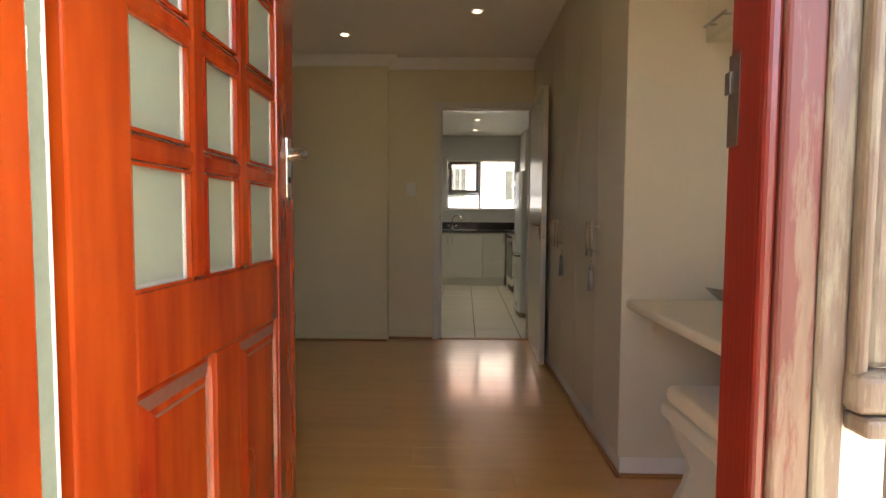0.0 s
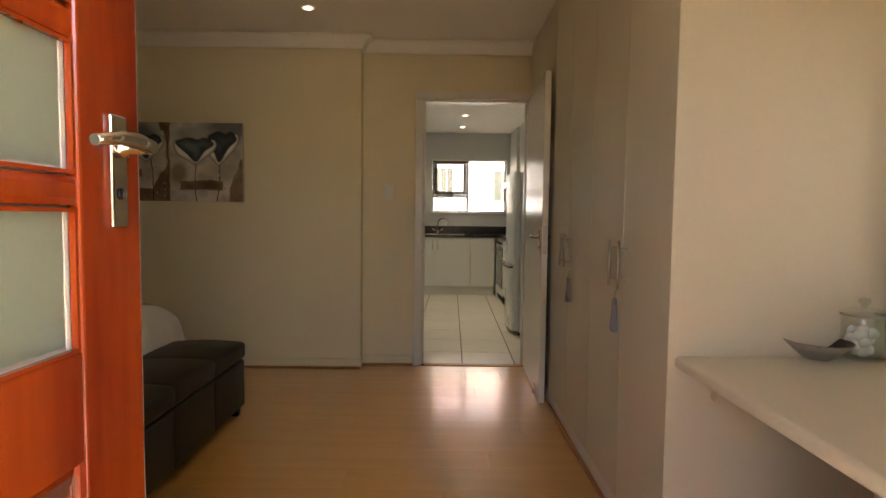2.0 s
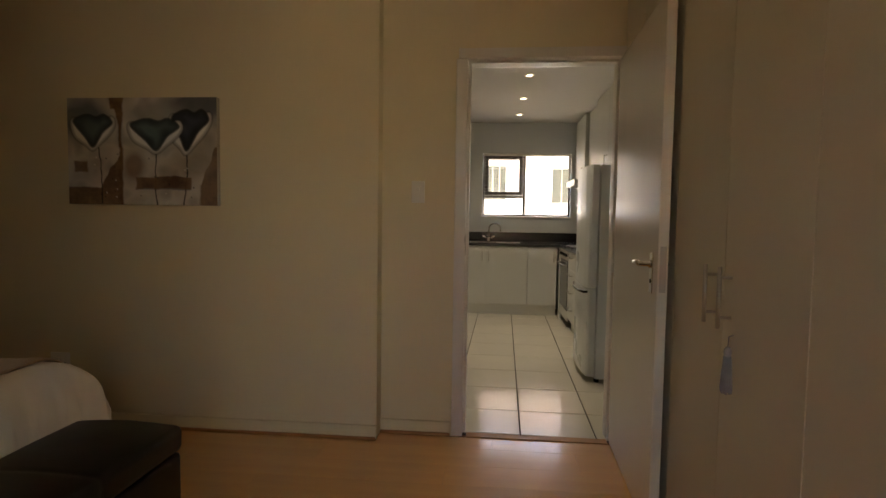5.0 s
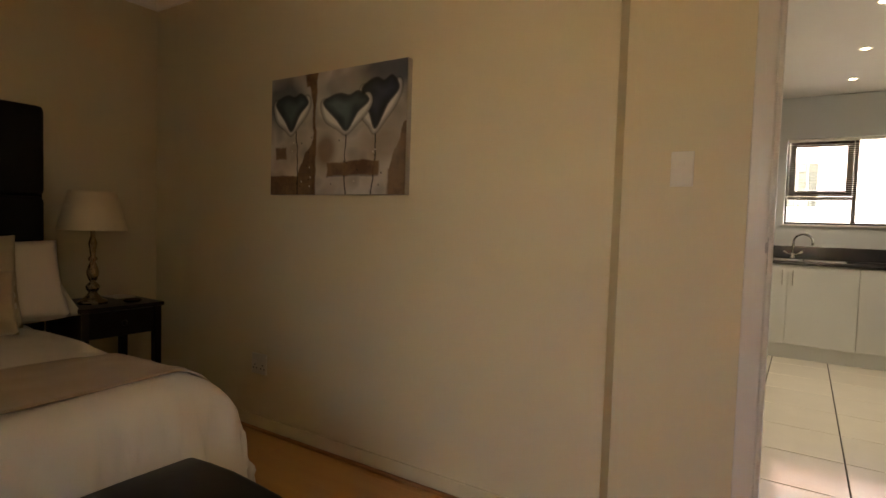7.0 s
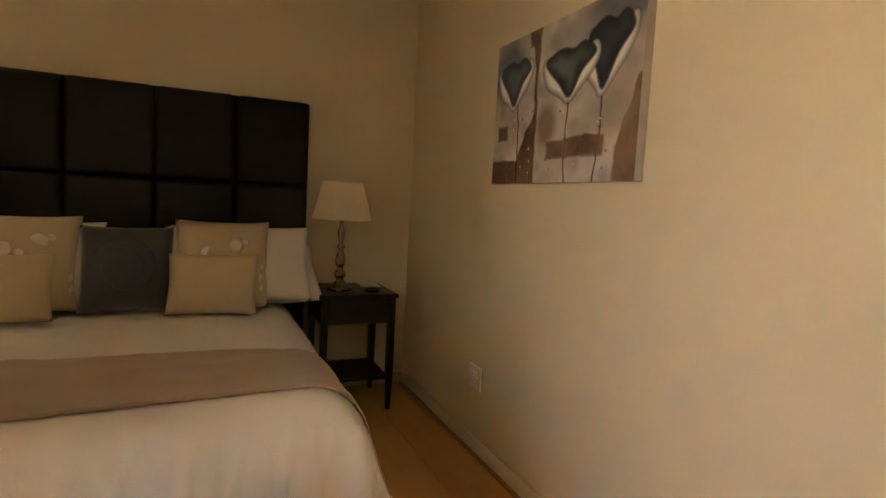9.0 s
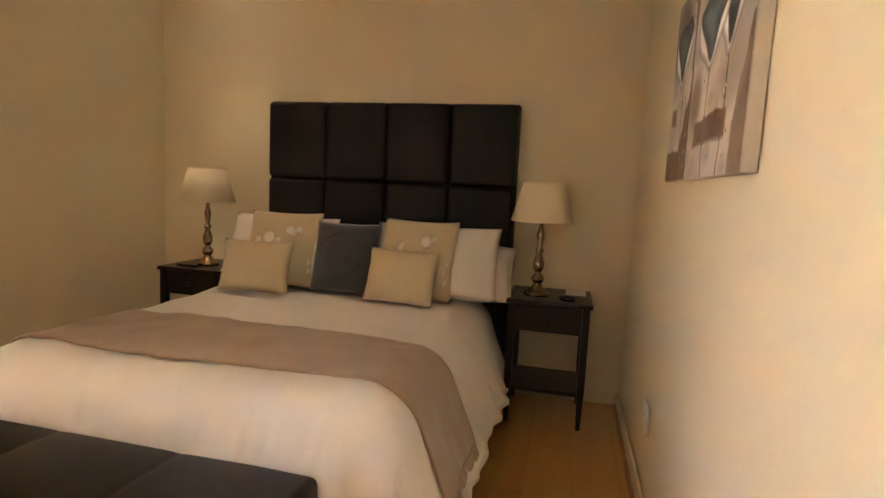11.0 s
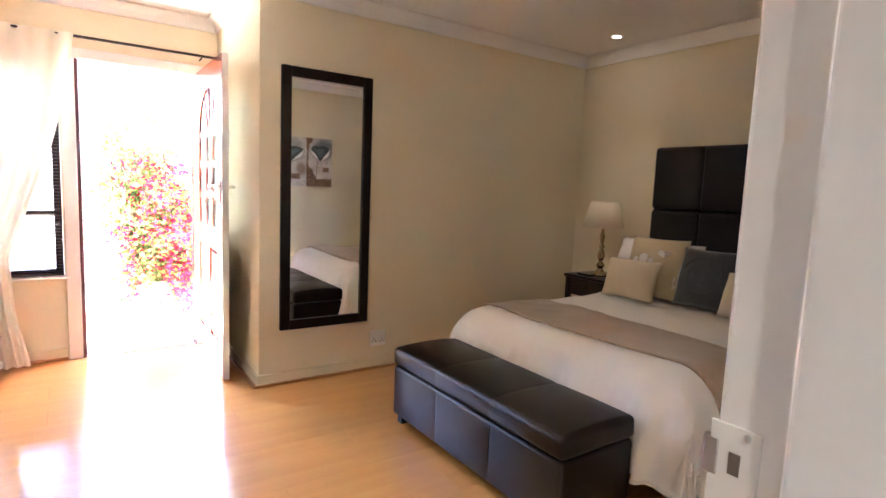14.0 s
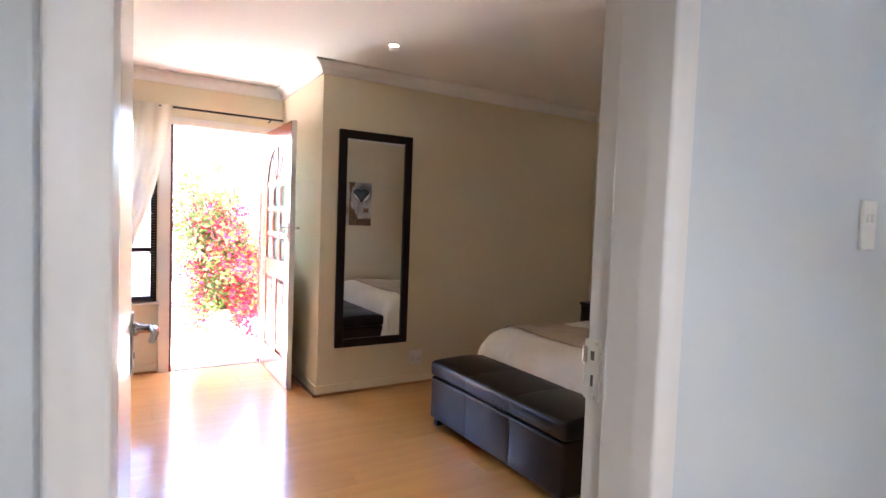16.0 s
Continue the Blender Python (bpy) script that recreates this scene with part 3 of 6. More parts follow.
def raised_panel(y0, z0, y1, z1, slope):
    """A panel with a sunk margin, sloping up on both faces to a flat field."""
    bm = bmesh.new()
    rings = []
    for x, d in ((FX0 + 0.018, 0.0), (FX0 + 0.012, 0.008), (FX0 + 0.003, slope), (FX1 - 0.003, slope), (FX1 - 0.012, 0.008), (FX1 - 0.018, 0.0)):
        rings.append([bm.verts.new((x, y, z)) for y, z in ((y0 + d, z0 + d), (y1 - d, z0 + d), (y1 - d, z1 - d), (y0 + d, z1 - d))])
    order = [rings[2], rings[1], rings[0], rings[5], rings[4], rings[3]]
    for p, q in zip(order, order[1:]):
        for i in range(4):
            bm.faces.new((p[i], p[(i + 1) % 4], q[(i + 1) % 4], q[i]))
    bm.faces.new(rings[2])
    bm.faces.new(rings[3])
    return bm


for c in range(2):
    y0 = gy0 + c * (pw + mw)
    if c:
        leaf_bar("muntin", y0 - mw, 0.22, y0, 0.825, 0.001)
    panel = part("panel", raised_panel(y0, 0.22, y0 + pw, 0.825, 0.042), red_timber, fleaf)
    dust = bmesh.new()
    quad = [dust.verts.new(p) for p in ((FX1 - 0.0105, y0 + 0.012, 0.8125), (FX1 - 0.0105, y0 + pw - 0.012, 0.8125), (FX1 - 0.0022, y0 + pw - 0.047, 0.777), (FX1 - 0.0022, y0 + 0.047, 0.777))]
    dust.faces.new(quad)
    thicken(part("dust", dust, dust_grey, panel, "grey dust on the upper bevel"), 0.0006, 0)
    for yy in (y0, y0 + pw):
        sgn = 1 if yy == y0 else -1
        part("moulding", prism(bmesh.new(), [(FX1 - 0.018, yy), (FX1 - 0.002, yy), (FX1 - 0.006, yy + sgn * 0.006), (FX1 - 0.018, yy + sgn * 0.009)], 0.22, 0.825, "z"), red_timber, panel)
for o in fleaf.children:
    if o.data.materials[0] == red_timber:
        o.data.materials.append(trim_paint)
        for f in o.data.polygons:
            f.material_index = 1 if f.normal.x < -0.5 else 0
lever_handle(fleaf, FX1, FY1 - 0.06, 1.237, 1, -1, chrome, (0.036, 0.155))
lever_handle(fleaf, FX0, FY1 - 0.06, 1.237, -1, -1, chrome, (0.043, 0.165))
for hz in (0.2, 1.0, 1.8):
    part("hinge", lathe(bmesh.new(), [(0, 0), (0.009, 0), (0.009, 0.1), (0, 0.1)], (FX0 - 0.004, FY0 - 0.008, hz), 12), brass_worn, fleaf)

# timber frame round the front door
ff = thing("front_door_frame", (-0.32, 0.55, 0), "red timber front door frame, weathered grey outside", "door frame", kind="structure")
# this jamb faces away from the light; its darker red carries that shade
part("jamb", box(bmesh.new(), 0.014, 0.560, 0.0, 0.08, 0.622, 2.035, 0.003), red_shaded, ff)
part("jamb", box(bmesh.new(), -0.82, 0.560, 0.0, -0.692, 0.618, 2.035, 0.004), red_timber, ff)
for x0, x1, mat, y0, y1, nm, lb in ((0.008, 0.021, red_shaded, 0.546, 0.559, "moulding", ""), (0.0215, 0.056, red_worn, 0.541, 0.559, "worn_board", "worn red timber"),
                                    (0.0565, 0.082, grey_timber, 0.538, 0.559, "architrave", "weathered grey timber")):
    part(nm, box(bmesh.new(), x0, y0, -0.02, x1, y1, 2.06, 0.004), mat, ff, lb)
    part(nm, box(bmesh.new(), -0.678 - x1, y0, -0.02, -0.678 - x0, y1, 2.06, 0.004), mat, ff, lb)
part("seal_strip", bx(-0.7005, 0.6185, 0.0, -0.6985, 0.6485, 2.03), seal_grey, ff, "grey weather strip")
flake = bmesh.new()
for k in range(90):
    z0 = 0.02 + k * 0.0223
    w = 0.0022 + 0.004 * abs(noise.noise(Vector((k * 0.7, 3.0, 0))))
    box(flake, -0.6988, 0.6475 - w, z0, -0.6975, 0.6495, z0 + 0.0223)
    box(flake, -0.6988, 0.6185, z0, -0.6975, 0.6185 + w * 1.3, z0 + 0.0223)
part("flaking_paint", flake, trim_paint, ff, "flaking white paint edge")
for x0, x1 in ((0.034, 0.115), (-0.82, -0.78)):
    part("inner_trim", box(bmesh.new(), x0, 0.6225, 0.0, x1, 0.634, 2.035, 0.003), trim_paint, ff, "white inner door trim")
part("door_head", box(bmesh.new(), -0.82, 0.541, 2.036, 0.08, 0.622, 2.078, 0.004), red_timber, ff)
part("inner_trim", box(bmesh.new(), -0.855, 0.6225, 2.036, 0.115, 0.636, 2.105, 0.004), trim_paint, ff, "white inner door trim")
fsp = part("strike_plate", bx(0.0128, 0.602, 1.148, 0.0138, 0.6215, 1.238), tarnished, ff, "tarnished steel strike plate")
part("latch_lip", box(bmesh.new(), 0.010, 0.614, 1.200, 0.0135, 0.6245, 1.222, 0.001), tarnished, fsp)
part("sill", box(bmesh.new(), -0.82, 0.50, -0.03, 0.08, 0.622, 0.006, 0.004), grey_timber, ff, "worn timber door sill")
# weathered post and sill end of the window frame outside, beside the door
wp = thing("window_surround", (0.17, 0.45, 0.92), "weathered grey timber window surround beside the front door", "window frame", kind="structure")
part("post", box(bmesh.new(), 0.0825, 0.526, 0.92, 0.0925, 0.547, 2.05, 0.004), grey_timber, wp)
part("post", box(bmesh.new(), 0.0935, 0.531, 0.95, 0.126, 0.547, 2.05, 0.006), grey_timber, wp)
part("sill_end", box(bmesh.new(), 0.085, 0.516, 0.893, 0.126, 0.547, 0.9105, 0.004), grey_timber, wp)
part("corner_block", box(bmesh.new(), 0.080, 0.519, 0.911, 0.126, 0.547, 0.949, 0.009, 3), grey_timber, wp)
# ---- bed ----
bed = thing("bed", (-2.6, 3.24, 0), "double bed with white cotton bedding and a padded leather headboard", "bed")
BY0, BY1, BX0, BX1, BZ = 2.50, 3.975, -3.50, -1.84, 0.60
part("bed_base", box(bmesh.new(), BX0, BY0 + 0.04, 0.12, BX1 - 0.02, BY1 - 0.04, 0.36, 0.03), linen_white, bed)
part("mattress", box(bmesh.new(), BX0, BY0 + 0.03, 0.36, BX1 - 0.02, BY1 - 0.03, BZ - 0.03, 0.05, 3), linen_white, bed)
for x in (-3.4, -1.95):
    for y in (2.62, 3.86):
        part("bed_leg", lathe(bmesh.new(), [(0, 0), (0.02, 0), (0.028, 0.12), (0, 0.12)], (x, y, 0), 12), espresso, bed)


def duvet_point(u, v, lift=0.0, hem=0.19, length=1.0, x_start=BX0 + 0.06):
    """Where a sheet laid over the bed lies: u runs from the head over the foot end, v across from side to side."""
    rx, drop = 0.13, BZ - hem
    lx, ly = BX1 - x_start, (BY1 - BY0) / 2
    su = u * (lx + drop)
    sv = (v - 0.5) * 2 * (ly + drop)

    def fold(s, flat):
        if abs(s) <= flat - rx:
            return abs(s), 0.0
        arc = rx * math.pi / 2
        e = abs(s) - (flat - rx)
        if e < arc:
            return flat - rx + rx * math.sin(e / rx), rx * (1 - math.cos(e / rx))
        return flat, rx + e - arc
    ax, dx = fold(su, lx)
    ay, dy = fold(sv, ly)
    d = math.hypot(dx, dy) if min(dx, dy) > 0 else max(dx, dy)
    d = min(d, drop + 0.02)
    flare = 0.14 * (d / drop) ** 1.4
    wave = max(0, d - 0.06) / drop
    phase = su * 14 if dy > dx else sv * 15
    flare += wave * (0.045 * noise.noise(Vector((phase * 0.30, d * 1.5, 7.0))) + 0.022 * noise.noise(Vector((phase * 0.8, d * 2.0, 2.0))))
    if dx > 0 and dy > 0:
        flare *= 0.6
    sgn = 1 if sv >= 0 else -1
    ex = 1 if dx > 0 else 0
    ey = 1 if dy > 0 else 0
    nrm = noise.noise(Vector((su * 3, sv * 3, 0.3))) * 0.016 + 0.006 * max(0, 1 - 3 * abs(noise.noise(Vector((su * 4 + sv, sv * 4 - su, 9.1))))) + noise.noise(Vector((su * 9, sv * 9, 4.3))) * 0.004
    x = x_start + ax + 0.5 * flare * ex * (dx / (d + 1e-6) if ex else 0) + lift * (dx > 0.05)
    y = (BY0 + BY1) / 2 + sgn * (ay + flare * ey * (dy / (d + 1e-6) if ey else 0) + lift * (dy > 0.05))
    z = BZ - d + nrm + lift * (d < 0.05) + lift * 0.6
    if dx > 0:
        soft = noise.noise(Vector((sv * 7.5, dx * 1.6, 3.3))) + 0.6 * noise.noise(Vector((sv * 17, dx * 2.2, 8.1)))
        crease = 1 - abs(noise.noise(Vector((sv * 9 + dx * 2.5, dx * 1.1, 5.7)))) * 2.2
        x += (0.034 * soft + 0.014 * max(0, crease) ** 3) * min(1, dx / 0.2)
    x += 0.055 * (1 - v) * max(0, su / lx) ** 2 * (1 - 0.5 * min(1, dy / 0.2))
    if z < 0.43 and 2.53 < y < 3.8:
        x = min(x, -1.781)
    return Vector((x, y, max(z, 0.02)))


dv = part("duvet", cloth_grid(100, 180, lambda u, v: duvet_point(u, v)), linen_white, bed)
thicken(dv, 0.012)
for side, yv in ((1, BY1 - 0.01), (-1, BY0 + 0.01)):
    part("valance", cloth_grid(160, 5, lambda u, v: Vector((BX0 + 0.02 + (BX1 - BX0 - 0.06) * u, yv + side * (0.004 + 0.014 * v) * math.sin(u * 150 + 2 * math.sin(u * 31)) + side * 0.02 * v, 0.37 - 0.30 * v))), linen_white, bed, "pleated white valance")
# padded headboard of square leather cushions
HX = -3.522
hb = part("headboard", box(bmesh.new(), X_HEAD + 0.005, 2.573, 0.15, HX - 0.025, 4.077, 1.65, 0.008), leather_head, bed, "dark brown leather headboard in square pads")
for r in range(3):
    for c in range(4):
        y0, z0 = 2.575 + 0.375 * c, 1.65 - 0.453 * (r + 1)
        part("pad", box(bmesh.new(), HX - 0.04, y0 + 0.001, z0 + 0.001, HX + 0.018, y0 + 0.374, z0 + 0.452, 0.034, 5), leather_head, hb)
for o in hb.children:
    for f in o.data.polygons:
        f.use_smooth = True

# woollen throw over the foot of the bed
UL = (BX1 - BX0 - 0.06) + BZ - 0.19
tu0, tu1 = (-2.43 - BX0 - 0.06) / UL, (-1.985 - BX0 - 0.06) / UL


def throw_point(u, v):
    p = duvet_point(tu0 + (tu1 - tu0) * u, 0.045 + 0.91 * v, 0.003)
    return p + Vector((0.012 * math.sin(v * 17), 0, 0.001 + 0.002 * math.sin(u * 9 + v * 21)))


th = thing("throw", (-2.2, 3.24, 0.6), "taupe woven throw with fringed ends over the bed", "throw")
tb = part("cloth", cloth_grid(24, 90, throw_point), throw_mat, th)
thicken(tb, 0.006, 1)
for end in (0.0, 1.0):
    fr = bmesh.new()
    for k in range(46):
        p = throw_point((k + 0.5) / 46, end)
        q = p + Vector((random.uniform(-0.012, 0.012), (0.022 if end else -0.022), -random.uniform(0.06, 0.085)))
        rod(fr, [p, (p + q) / 2 + Vector((0, 0.006 if end else -0.006, 0)), q], [0.004, 0.0035, 0.002], 5)
    tagged(part("fringe", fr, throw_mat, th, "twisted wool fringe"), kind="stuff")


def cushion_mesh(w, h, d, seed=0, n=20, ear=0.05):
    """A stuffed cushion standing in its own y-z plane, w wide along y, h high, d deep along x, foot at z = 0."""
    bm = bmesh.new()
    top = {}
    rnd = Vector((seed * 3.1, seed * 1.7, 0))
    for side in (1, -1):
        for i in range(n + 1):
            for j in range(n + 1):
                a, b = i / n * 2 - 1, j / n * 2 - 1
                edge = max(abs(a), abs(b)) > 0.999
                if edge and side < 0:
                    top[(side, i, j)] = top[(1, i, j)]
                    continue
                puff = (max(0, 1 - a * a) ** 0.5) * (max(0, 1 - b * b) ** 0.5)
                pull = 1 - ear * (1 - a * a) * (abs(b) > 0.5) * abs(b) ** 3
                pull2 = 1 - ear * (1 - b * b) * abs(a) ** 3
                wr = noise.noise(Vector((a * 2.2, b * 2.2, side)) + rnd) * 0.12 + 1
                top[(side, i, j)] = bm.verts.new((side * d / 2 * puff ** 0.8 * wr, a * w / 2 * pull2, h / 2 + b * h / 2 * pull))
    for side in (1, -1):
        for i in range(n):
            for j in range(n):
                q = [top[(side, i, j)], top[(side, i + 1, j)], top[(side, i + 1, j + 1)], top[(side, i, j + 1)]]
                if len(set(q)) == 4:
                    bm.faces.new(q).smooth = True
    return bm


def cushion(name, w, h, d, place, tilt, turn, mat, label, seed, group="", roll=0):
    bm = cushion_mesh(w, h, d, seed)
    bmesh.ops.recalc_face_normals(bm, faces=bm.faces)
    ob = finish(name, bm, mat)
    ob.matrix_basis = pose(*place, roll, tilt, turn)
    return tagged(ob, label, "cushion" if "cushion" in name else "pillow", group)


S = BZ + 0.012
# bed pillows, lying and leaning
for y, sgn in ((2.90, -1), (3.65, 1)):
    cushion("pillow", 0.66, 0.40, 0.17, (-3.20, y + sgn * 0.15, S + 0.005), -52, sgn * 4, linen_white, "white cotton bed pillow slumped against the headboard", 3 + sgn, "bed pillows")
    cushion("pillow", 0.66, 0.385, 0.16, (-3.16, y + sgn * 0.075, S + 0.012), -21, sgn * 3, linen_white, "white cotton bed pillow standing against the headboard", 8 + sgn, "bed pillows")
big = []
for y, turn in ((2.885, 5), (3.63, -5)):
    big.append(cushion("cushion", 0.41, 0.415, 0.15, (-3.115, y, S), -16, turn, cushion_mat, "beige linen cushion with white petals", 12 + turn, "beige cushions"))
for x, y, turn in ((-2.93, 2.845, 7), (-2.985, 3.59, -8)):
    cushion("cushion", 0.37, 0.27, 0.12, (x, y, S), -18, turn, cushion_mat, "small oblong plain beige linen cushion", 20 + turn, "small beige cushions")
dark = cushion("cushion", 0.36, 0.38, 0.14, (-3.09, 3.258, S), -17, 2, cushion_dark, "charcoal velvet cushion with a swirl pattern", 31)
swirl = bmesh.new()
pts = []
for k in range(60):
    a = k * 0.26
    r = 0.02 + 0.0019 * k
    pts.append((0.0, r * math.cos(a), 0.19 + r * math.sin(a)))
rod(swirl, [(0.07 * max(0, 1 - (abs(y) / 0.18) ** 2) ** 0.4 * max(0, 1 - (abs(z - 0.19) / 0.19) ** 2) ** 0.4 + 0.001, y, z) for _, y, z in pts], 0.004, 6)
sw = finish("swirl", swirl, material("grey_cord", srgb(0.30, 0.31, 0.32), 0.7))
sw.parent = dark
for ob in big:
    for dy, dz, s in ((-0.11, 0.235, 0.030), (-0.055, 0.25, 0.036), (0.0, 0.24, 0.022), (0.06, 0.285, 0.035), (0.10, 0.30, 0.02), (0.155, 0.19, 0.024), (0.15, 0.14, 0.028), (0.16, 0.095, 0.022)):
        bm = lathe(bmesh.new(), [(0, 0.004), (s * 0.6, 0.003), (s, 0.0), (s * 0.6, -0.003), (0, -0.004)], (0.072 * (1 - (abs(dy) / 0.21) ** 2.6), dy, dz), 14, "x")
        p = finish("petal", bm, petal_white)
        p.parent = ob

# ---- night stands ----


def night_stand(y0, y1, label):
    x0, x1, h = X_HEAD + 0.03, -3.205, 0.645
    ns = thing("nightstand", ((x0 + x1) / 2, (y0 + y1) / 2, 0), label, "nightstand", "night stands beside the bed")
    part("tabletop", box(bmesh.new(), x0, y0, h - 0.022, x1, y1, h, 0.005), espresso, ns)
    ix0, ix1, iy0, iy1 = x0 + 0.03, x1 - 0.03, y0 + 0.03, y1 - 0.03
    for x in (ix0, ix1):
        for y in (iy0, iy1):
            s = 0.018
            bm = bmesh.new()
            v0 = [bm.verts.new((x + a * s * 0.6, y + b * s * 0.6, 0)) for a, b in ((-1, -1), (1, -1), (1, 1), (-1, 1))]
            v1 = [bm.verts.new((x + a * s, y + b * s, 0.22)) for a, b in ((-1, -1), (1, -1), (1, 1), (-1, 1))]
            v2 = [bm.verts.new((x + a * s, y + b * s, h - 0.022)) for a, b in ((-1, -1), (1, -1), (1, 1), (-1, 1))]
            bm.faces.new(v0[::-1])
            bm.faces.new(v2)
            for p, q in ((v0, v1), (v1, v2)):
                for i in range(4):
                    bm.faces.new((p[i], p[(i + 1) % 4], q[(i + 1) % 4], q[i]))
            part("leg", bm, espresso, ns)
    part("apron", box(bmesh.new(), ix0 + 0.02, iy0 - 0.012, h - 0.165, ix1 - 0.02, iy0 + 0.006, h - 0.023, 0.002), espresso, ns)
    part("apron", box(bmesh.new(), ix0 + 0.02, iy1 - 0.006, h - 0.165, ix1 - 0.02, iy1 + 0.012, h - 0.023, 0.002), espresso, ns)
    part("back_panel", box(bmesh.new(), ix0 - 0.008, iy0 + 0.02, h - 0.165, ix0 + 0.008, iy1 - 0.02, h - 0.023, 0.002), espresso, ns)
    dr = part("drawer", box(bmesh.new(), ix0 + 0.03, iy0 + 0.021, h - 0.16, ix1 + 0.012, iy1 - 0.021, h - 0.027, 0.003), espresso, ns)
    part("knob", lathe(bmesh.new(), [(0, 0), (0.006, 0), (0.006, 0.012), (0.014, 0.018), (0.012, 0.026), (0, 0.028)], (ix1 + 0.012, (iy0 + iy1) / 2, h - 0.09), 14, "x"), espresso, dr)
    part("shelf", box(bmesh.new(), ix0 + 0.005, iy0 + 0.005, 0.165, ix1 - 0.005, iy1 - 0.005, 0.187, 0.003), espresso, ns)
    return ns


def table_lamp(x, y, z):
    lamp = thing("table_lamp", (x, y, z), "turned antique metal table lamp with an ivory fabric shade", "lamp", "bedside lamps")
    prof = [(0, 0), (0.068, 0), (0.068, 0.012), (0.06, 0.02), (0.045, 0.028), (0.028, 0.045), (0.02, 0.06), (0.03, 0.075), (0.034, 0.09), (0.024, 0.105), (0.013, 0.115), (0.021, 0.128),
            (0.028, 0.15), (0.029, 0.17), (0.02, 0.20), (0.013, 0.22), (0.022, 0.23), (0.022, 0.24), (0.012, 0.25), (0.017, 0.29), (0.021, 0.315), (0.016, 0.335), (0.011, 0.35), (0.011, 0.40), (0, 0.40)]
    part("base", lathe(bmesh.new(), prof, (x, y, z), 24), brass_worn, lamp)
    sh = part("shade", lathe(bmesh.new(), [(0.158, 0.385), (0.16, 0.388), (0.107, 0.585), (0.105, 0.585)], (x, y, z), 36), shade_mat, lamp, "ivory fabric shade")
    thicken(sh, 0.003)
    part("shade_ring", lathe(bmesh.new(), [(0.104, 0.579), (0.108, 0.579), (0.108, 0.588), (0.104, 0.588), (0.104, 0.579)], (x, y, z), 36), shade_mat, sh)
    return lamp


night_stand(4.10, 4.525, "dark espresso wooden nightstand with drawer and lower shelf")
night_stand(2.04, 2.465, "dark espresso wooden nightstand beside the mirror wall")
table_lamp(-3.385, 4.24, 0.645)
table_lamp(-3.385, 2.25, 0.645)
nb = thing("note_pad", (-3.52, 4.44, 0.645), "white note pad lying on the nightstand", "notepad")
for k in range(3):
    part("page", bx(-3.60 + 0.002 * k, 4.39, 0.6455 + 0.002 * k, -3.45 - 0.001 * k, 4.495, 0.647 + 0.002 * k), plastic_white, nb)
solo("soap_dish", lathe(bmesh.new(), [(0, 0), (0.035, 0), (0.048, 0.012), (0.044, 0.014), (0.032, 0.005), (0, 0.005)], (-3.30, 4.40, 0.645), 24), oven_black, "small round black dish on the nightstand", "dish", at=(-3.30, 4.40, 0.645))
solo("book", box(bmesh.new(), -3.36, 2.13, 0.645, -3.26, 2.26, 0.66, 0.002), oven_black, "small dark book on the nightstand", "book", at=(-3.31, 2.2, 0.645))

# ---- leather storage ottoman at the foot of the bed ----
ot = thing("storage_ottoman", (-1.57, 3.15, 0), "dark brown leather storage bench at the foot of the bed", "ottoman")
OX0, OX1, OY0, OY1, OH = -1.775, -1.362, 2.55, 3.785, 0.425
for x in (OX0 + 0.04, OX1 - 0.04):
    for y in (OY0 + 0.05, OY1 - 0.05):
        part("foot", box(bmesh.new(), x - 0.022, y - 0.022, 0, x + 0.022, y + 0.022, 0.05, 0.004), espresso, ot)
third = (OY1 - OY0) / 3


def soft_case(z0, z1, grow, bev, top=0.0):
    """One leather case, slightly drawn in along its two seams."""
    bm = bmesh.new()
    box(bm, OX0 - grow, OY0 - grow, z0, OX1 + grow, OY1 + grow, z1, bev, 4)
    cuts = [OY0 + k * third + d for k in (1, 2) for d in (-0.03, -0.008, 0.0, 0.008, 0.03)] + [OY0 + third / 2, OY0 + 1.5 * third, OY0 + 2.5 * third]
    for y in cuts:
        bmesh.ops.bisect_plane(bm, geom=bm.verts[:] + bm.edges[:] + bm.faces[:], plane_co=(0, y, 0), plane_no=(0, 1, 0))
    for x in (OX0 + 0.1, (OX0 + OX1) / 2, OX1 - 0.1):
        bmesh.ops.bisect_plane(bm, geom=bm.verts[:] + bm.edges[:] + bm.faces[:], plane_co=(x, 0, 0), plane_no=(1, 0, 0))
    for v in bm.verts:
        near = min(abs(v.co.y - (OY0 + k * third)) for k in (1, 2))
        pull = 0.0025 * max(0, 1 - near / 0.02)
        if v.co.x > OX1 - 0.01:
            v.co.x -= pull
        if v.co.x < OX0 + 0.01:
            v.co.x += pull
        if top and v.co.z > z1 - 0.004:
            a = (v.co.x - OX0) / (OX1 - OX0) * 2 - 1
            v.co.z += top * max(0, 1 - a * a) * min(1, near / 0.1 + 0.8) - pull * 0.7
        v.co += 0.0025 * noise.noise_vector(v.co * 6)
    return smooth_all(bm)


